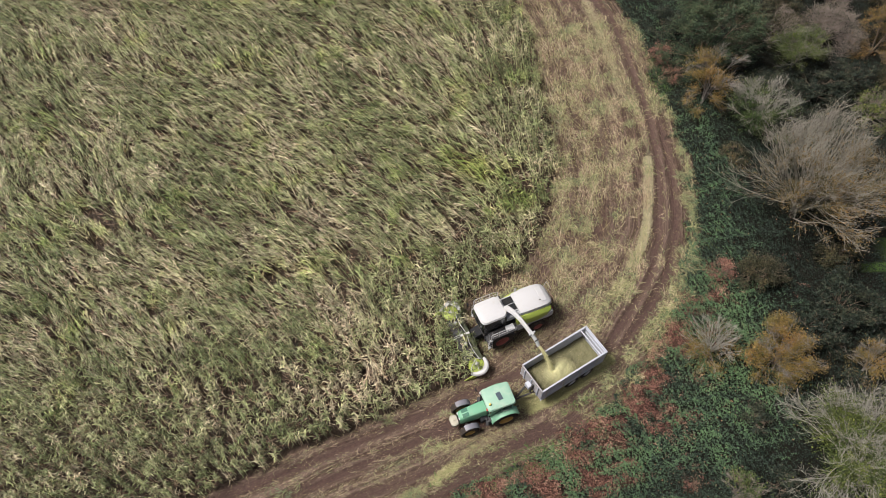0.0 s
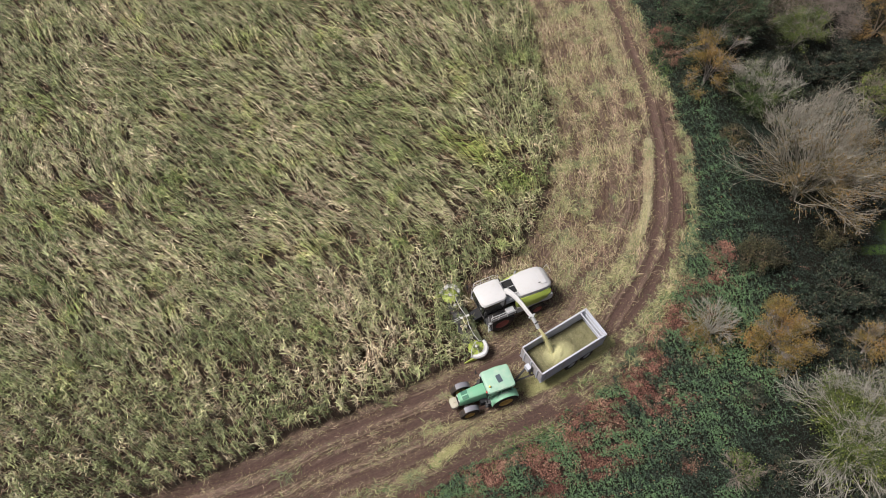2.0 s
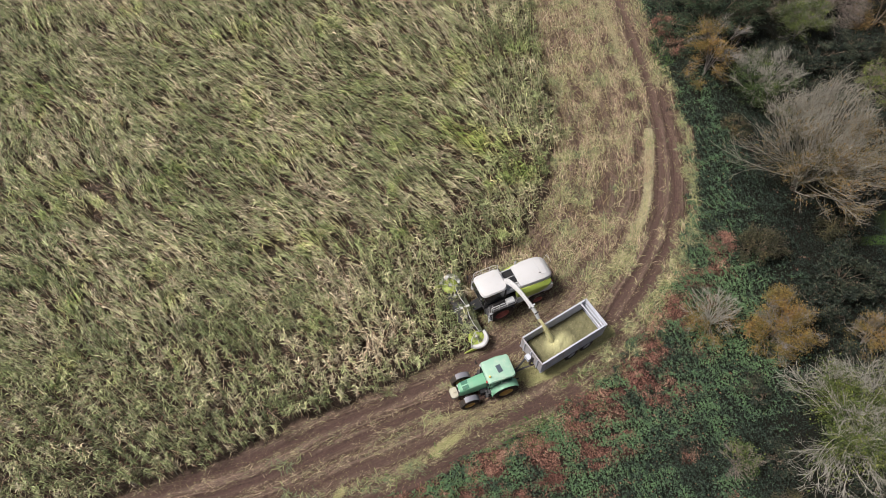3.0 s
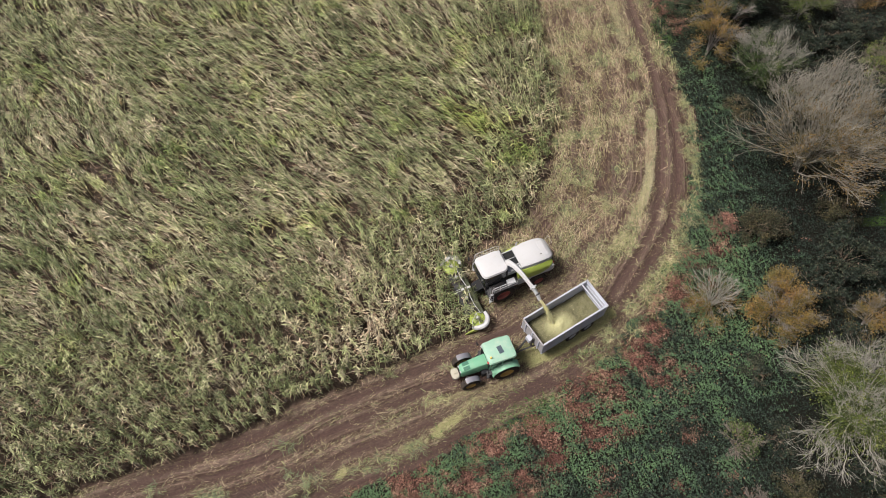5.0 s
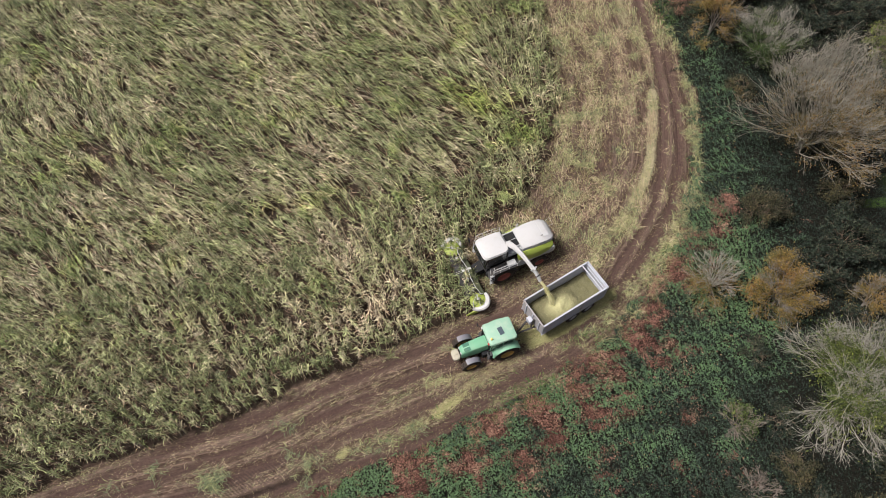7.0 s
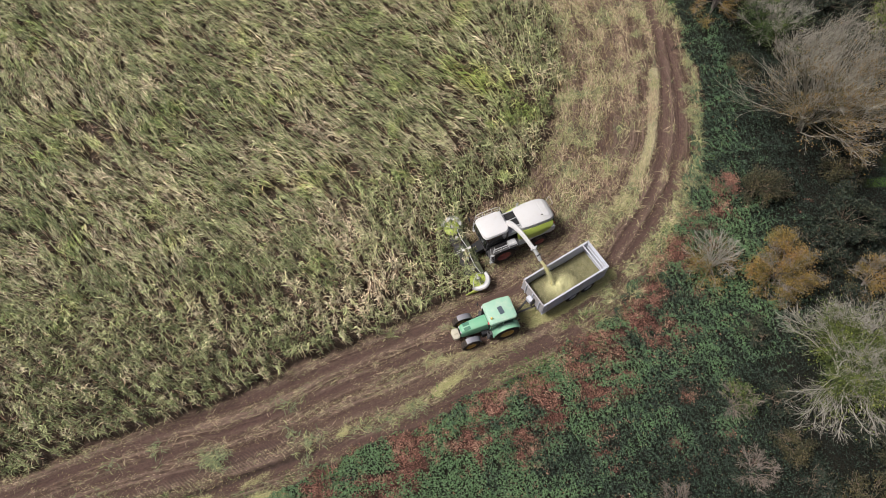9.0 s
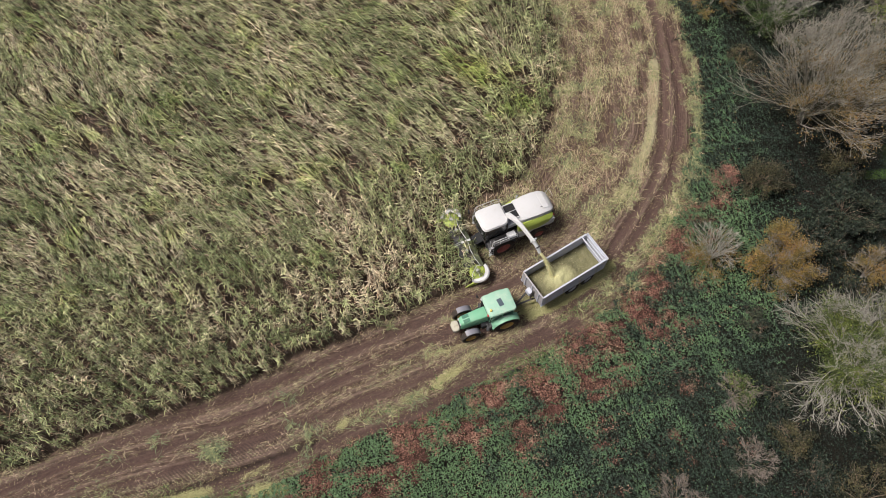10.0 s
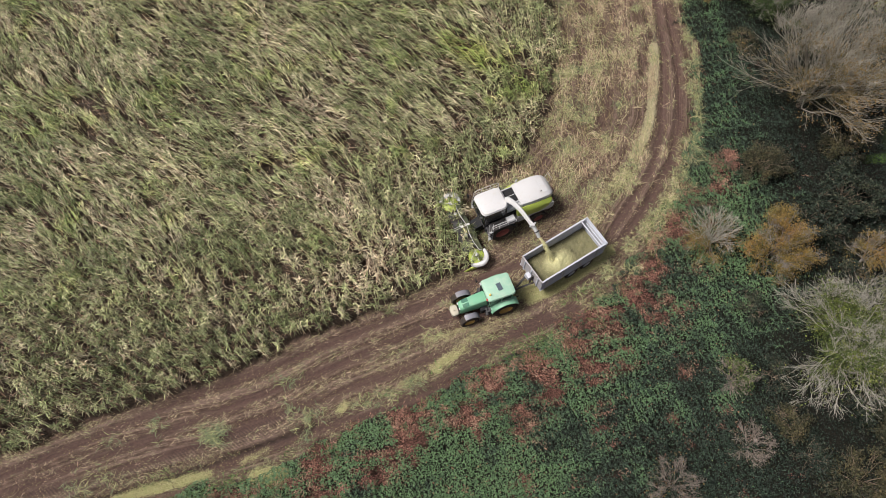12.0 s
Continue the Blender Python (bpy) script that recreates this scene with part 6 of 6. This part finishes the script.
# ---- tractor: origin on the ground under its rear axle ----
def tractor(m):
    top = new("tractor")
    tagged(top, "green farm tractor with yellow rims towing a trailer", "tractor")
    bm = bmesh.new()
    rings = []
    for x, w, zt, zb in ((1.05, 0.44, 1.98, 1.0), (1.6, 0.43, 1.96, 0.98), (2.4, 0.40, 1.86, 0.95), (2.95, 0.36, 1.74, 0.92), (3.10, 0.30, 1.58, 0.95)):
        rings.append([(x, -w, zb), (x, -w, zt - 0.22), (x, -w * 0.86, zt - 0.06), (x, -w * 0.55, zt), (x, w * 0.55, zt), (x, w * 0.86, zt - 0.06), (x, w, zt - 0.22), (x, w, zb)])
    loft(bm, rings)
    hood = part("bonnet", bm, M_GREEN, top, "glossy green bonnet", True)
    for y in (-0.17, 0.17):
        part("bonnet_grille", box(bmesh.new(), (2.62, y, 1.825), (0.46, 0.26, 0.02), 0.008, (0, 11, 0)), M_MESH, hood, "dark bonnet grille")
    part("front_grille", box(bmesh.new(), (3.08, 0, 1.25), (0.08, 0.56, 0.5), 0.03), M_BLACK, hood, "black radiator grille")
    for y in (-0.2, 0.2):
        part("headlight", box(bmesh.new(), (3.09, y, 1.55), (0.08, 0.18, 0.10), 0.02), M_GREY, hood, "clear headlight")
    bm = bmesh.new()
    loft(bm, [rounded(3.14, 3.58, -0.34, 0.34, 0.18, 0.66, 5), rounded(3.12, 3.66, -0.39, 0.39, 0.22, 0.78, 5), rounded(3.12, 3.66, -0.39, 0.39, 0.22, 1.06, 5), rounded(3.16, 3.58, -0.32, 0.32, 0.18, 1.12, 5)])
    box(bm, (3.36, 0, 1.13), (0.30, 0.10, 0.08), 0.02)
    part("front_weight", bm, M_WEIGHT, top, "pale muddy rounded front weight", True)
    bm = bmesh.new()
    box(bm, (1.6, 0, 0.85), (3.2, 0.55, 0.5), 0.05)
    box(bm, (2.62, 0, 0.66), (0.25, 1.5, 0.22), 0.03)
    box(bm, (0, 0, 0.88), (0.4, 1.5, 0.4), 0.05)
    box(bm, (-0.62, 0, 0.75), (0.6, 0.5, 0.5), 0.04)
    part("chassis", bm, M_DARK, top, "dark engine block and axles")
    for s in (-1, 1):
        wheel(top, 0, s * 0.93, 0.90, 0.52, M_YELLOW, 20, "yellow wheel rim")
        wheel(top, 2.62, s * 0.90, 0.66, 0.44, M_YELLOW, 18, "yellow wheel rim")
        bm = bmesh.new()
        arc = [(1.04 * math.cos(a), 0.92 + 1.02 * math.sin(a)) for a in (radians(v) for v in range(5, 156, 15))]
        inner = [(0.98 * math.cos(a), 0.92 + 0.96 * math.sin(a)) for a in (radians(v) for v in range(155, 4, -15))]
        plate(bm, arc + inner, "y", s * 0.62, s * 1.17)
        part("rear_fender", bm, M_FENDER_GREEN, top, "faded green rear fender", True)
        bm = bmesh.new()
        arc = [(2.62 + 0.78 * math.cos(a), 0.66 + 0.78 * math.sin(a)) for a in (radians(v) for v in range(65, 171, 15))]
        inner = [(2.62 + 0.74 * math.cos(a), 0.66 + 0.74 * math.sin(a)) for a in (radians(v) for v in range(170, 64, -15))]
        plate(bm, arc + inner, "y", s * 0.70, s * 1.08)
        part("front_fender", bm, M_FENDER, top, "grey plastic front fender", True)
        frame_pipe("grab_rail", [(-0.22, s * 0.86, 1.90), (-0.20, s * 0.86, 1.99), (0.26, s * 0.80, 1.97), (0.28, s * 0.80, 1.88)], 0.022, M_WHITE, top, "white grab rail on the fender")
        for z in (0.55, 0.85, 1.15):
            part("step", box(bmesh.new(), (1.15, s * 0.80, z), (0.42, 0.32, 0.05), 0.012), M_DARK, top, "dark cab step")
        part("fuel_tank", box(bmesh.new(), (1.42, s * 0.55, 0.85), (0.5, 0.36, 0.55), 0.08), M_BLACK, top, "black tank")
        frame_pipe("mirror_arm", [(1.2, s * 0.7, 2.35), (1.4, s * 1.0, 2.4)], 0.016, M_BLACK, top)
        part("mirror", box(bmesh.new(), (1.42, s * 1.08, 2.28), (0.06, 0.18, 0.34), 0.02), M_BLACK, top, "black wing mirror")
        part("work_lamp", box(bmesh.new(), (1.30, s * 0.62, 2.70), (0.10, 0.16, 0.10), 0.02), M_LAMP if s > 0 else M_GREY, top)
    part("exhaust", pipe(bmesh.new(), [(1.28, -0.52, 1.6), (1.28, -0.52, 2.55), (1.22, -0.54, 2.7)], 0.055, 10), M_BLACK, top, "black exhaust stack", True)
    bm = bmesh.new()
    loft(bm, [rounded(-0.45, 1.10, -0.60, 0.60, 0.12, 1.25), rounded(-0.58, 1.22, -0.76, 0.76, 0.14, 1.75), rounded(-0.55, 1.08, -0.72, 0.72, 0.14, 2.62)])
    cab = part("cab", bm, M_GLASS, top, "dark cab glass", True)
    for x, y in ((1.10, 0.70), (1.10, -0.70), (0.25, 0.75), (0.25, -0.75), (-0.55, 0.70), (-0.55, -0.70)):
        frame_pipe("cab_pillar", [(x, y * 0.85, 1.25), (x * 1.05, y * 1.05, 1.75), (x, y, 2.64)], 0.035, M_GREEN, cab)
    bm = bmesh.new()
    loft(bm, [rounded(-0.72, 1.22, -0.78, 0.78, 0.16, 2.60, 5), rounded(-0.76, 1.28, -0.84, 0.84, 0.20, 2.68, 5), rounded(-0.72, 1.22, -0.80, 0.80, 0.22, 2.80, 5), rounded(-0.55, 1.02, -0.64, 0.64, 0.22, 2.86, 5)])
    roof = part("cab_roof", bm, M_ROOF_GREEN, top, "faded green cab roof", True)
    part("roof_hatch", box(bmesh.new(), (0.20, 0.05, 2.868), (0.34, 0.56, 0.03), 0.012, (0, 0, 6)), M_SMOKED, roof, "smoked blue-grey roof hatch")
    part("beacon", pipe(bmesh.new(), [(1.02, 0.42, 2.82), (1.02, 0.42, 3.0), (1.02, 0.42, 3.04)], [0.07, 0.075, 0.04], 12), M_AMBER, top, "pale amber beacon", True)
    bm = bmesh.new()
    pipe(bm, [(-0.7, 0.0, 0.55), (-1.28, 0, 0.52)], 0.05, 8)
    box(bm, (-0.95, 0.4, 0.6), (0.7, 0.06, 0.10), 0.015), box(bm, (-0.95, -0.4, 0.6), (0.7, 0.06, 0.10), 0.015)
    part("hitch", bm, M_DARK, top, "dark drawbar hitch and lift arms")
    part("seat", box(bmesh.new(), (0.15, 0, 1.55), (0.45, 0.45, 0.5), 0.08), M_BLACK, cab)
    top.matrix_basis = m
    return top


M_MESH = paint("dark_green_mesh", (0.06, 0.17, 0.12), (0.2, 0.17, 0.12), 0.5, 0.6)
M_WEIGHT = paint("muddy_weight_paint", (0.42, 0.40, 0.33), (0.25, 0.20, 0.14), 0.6, 0.6)

harvester_at = pose(3.85, 25.65, 0, 0, 0, -156)
trailer_at = pose(8.55, 22.25, 0, 0, 0, -147.5)
tractor_at = pose(4.06, 19.5, 0, 0, 0, -160)
forage_harvester(harvester_at)
silage_trailer(trailer_at)
tractor(tractor_at)


# ---- the falling jet of chopped maize ----
M_JET = plant_material("fresh_chopped_maize", [(0.0, (0.66, 0.64, 0.36)), (0.5, (0.76, 0.74, 0.44)), (1.0, (0.82, 0.80, 0.54))], 0.8, 0.5, jitter=0.6, vary=0.12)


def build_jet():
    a = harvester_at @ Vector((-1.43, 3.82, 3.5))
    b = trailer_at @ Vector((0.95, 0.05, 1.78))
    n = 20000
    t = rng.uniform(0, 1, n)
    drop = t ** 1.5
    p = np.array([[a.x, a.y, a.z]]) * 1.0 + np.stack([(b.x - a.x) * t, (b.y - a.y) * t, (b.z - a.z) * drop], 1)
    p += rng.normal(0, 1, (n, 3)) * (0.035 + 0.075 * t)[:, None] * np.array([1, 1, 0.6])
    s = np.linspace(0, 1, 14)
    core = np.stack([a.x + (b.x - a.x) * s, a.y + (b.y - a.y) * s, a.z + (b.z - a.z) * s ** 1.5], 1)[None] + rng.normal(0, 0.012, (1, 14, 3))
    cv, cq = tubes(core, (0.055 + 0.10 * s)[None], 10)
    v, q, age_tone = joined([flakes(p, 0.004, 0.010, 0.45), (cv, cq, np.full(len(cv), 0.5))])
    ob = new("chopped_maize_jet", grid_mesh("chopped_maize_jet", v, q, M_JET, {"age_tone": age_tone}))
    tagged(ob, "jet of pale chopped maize falling from the spout", "chopped maize", kind="stuff")


build_jet()
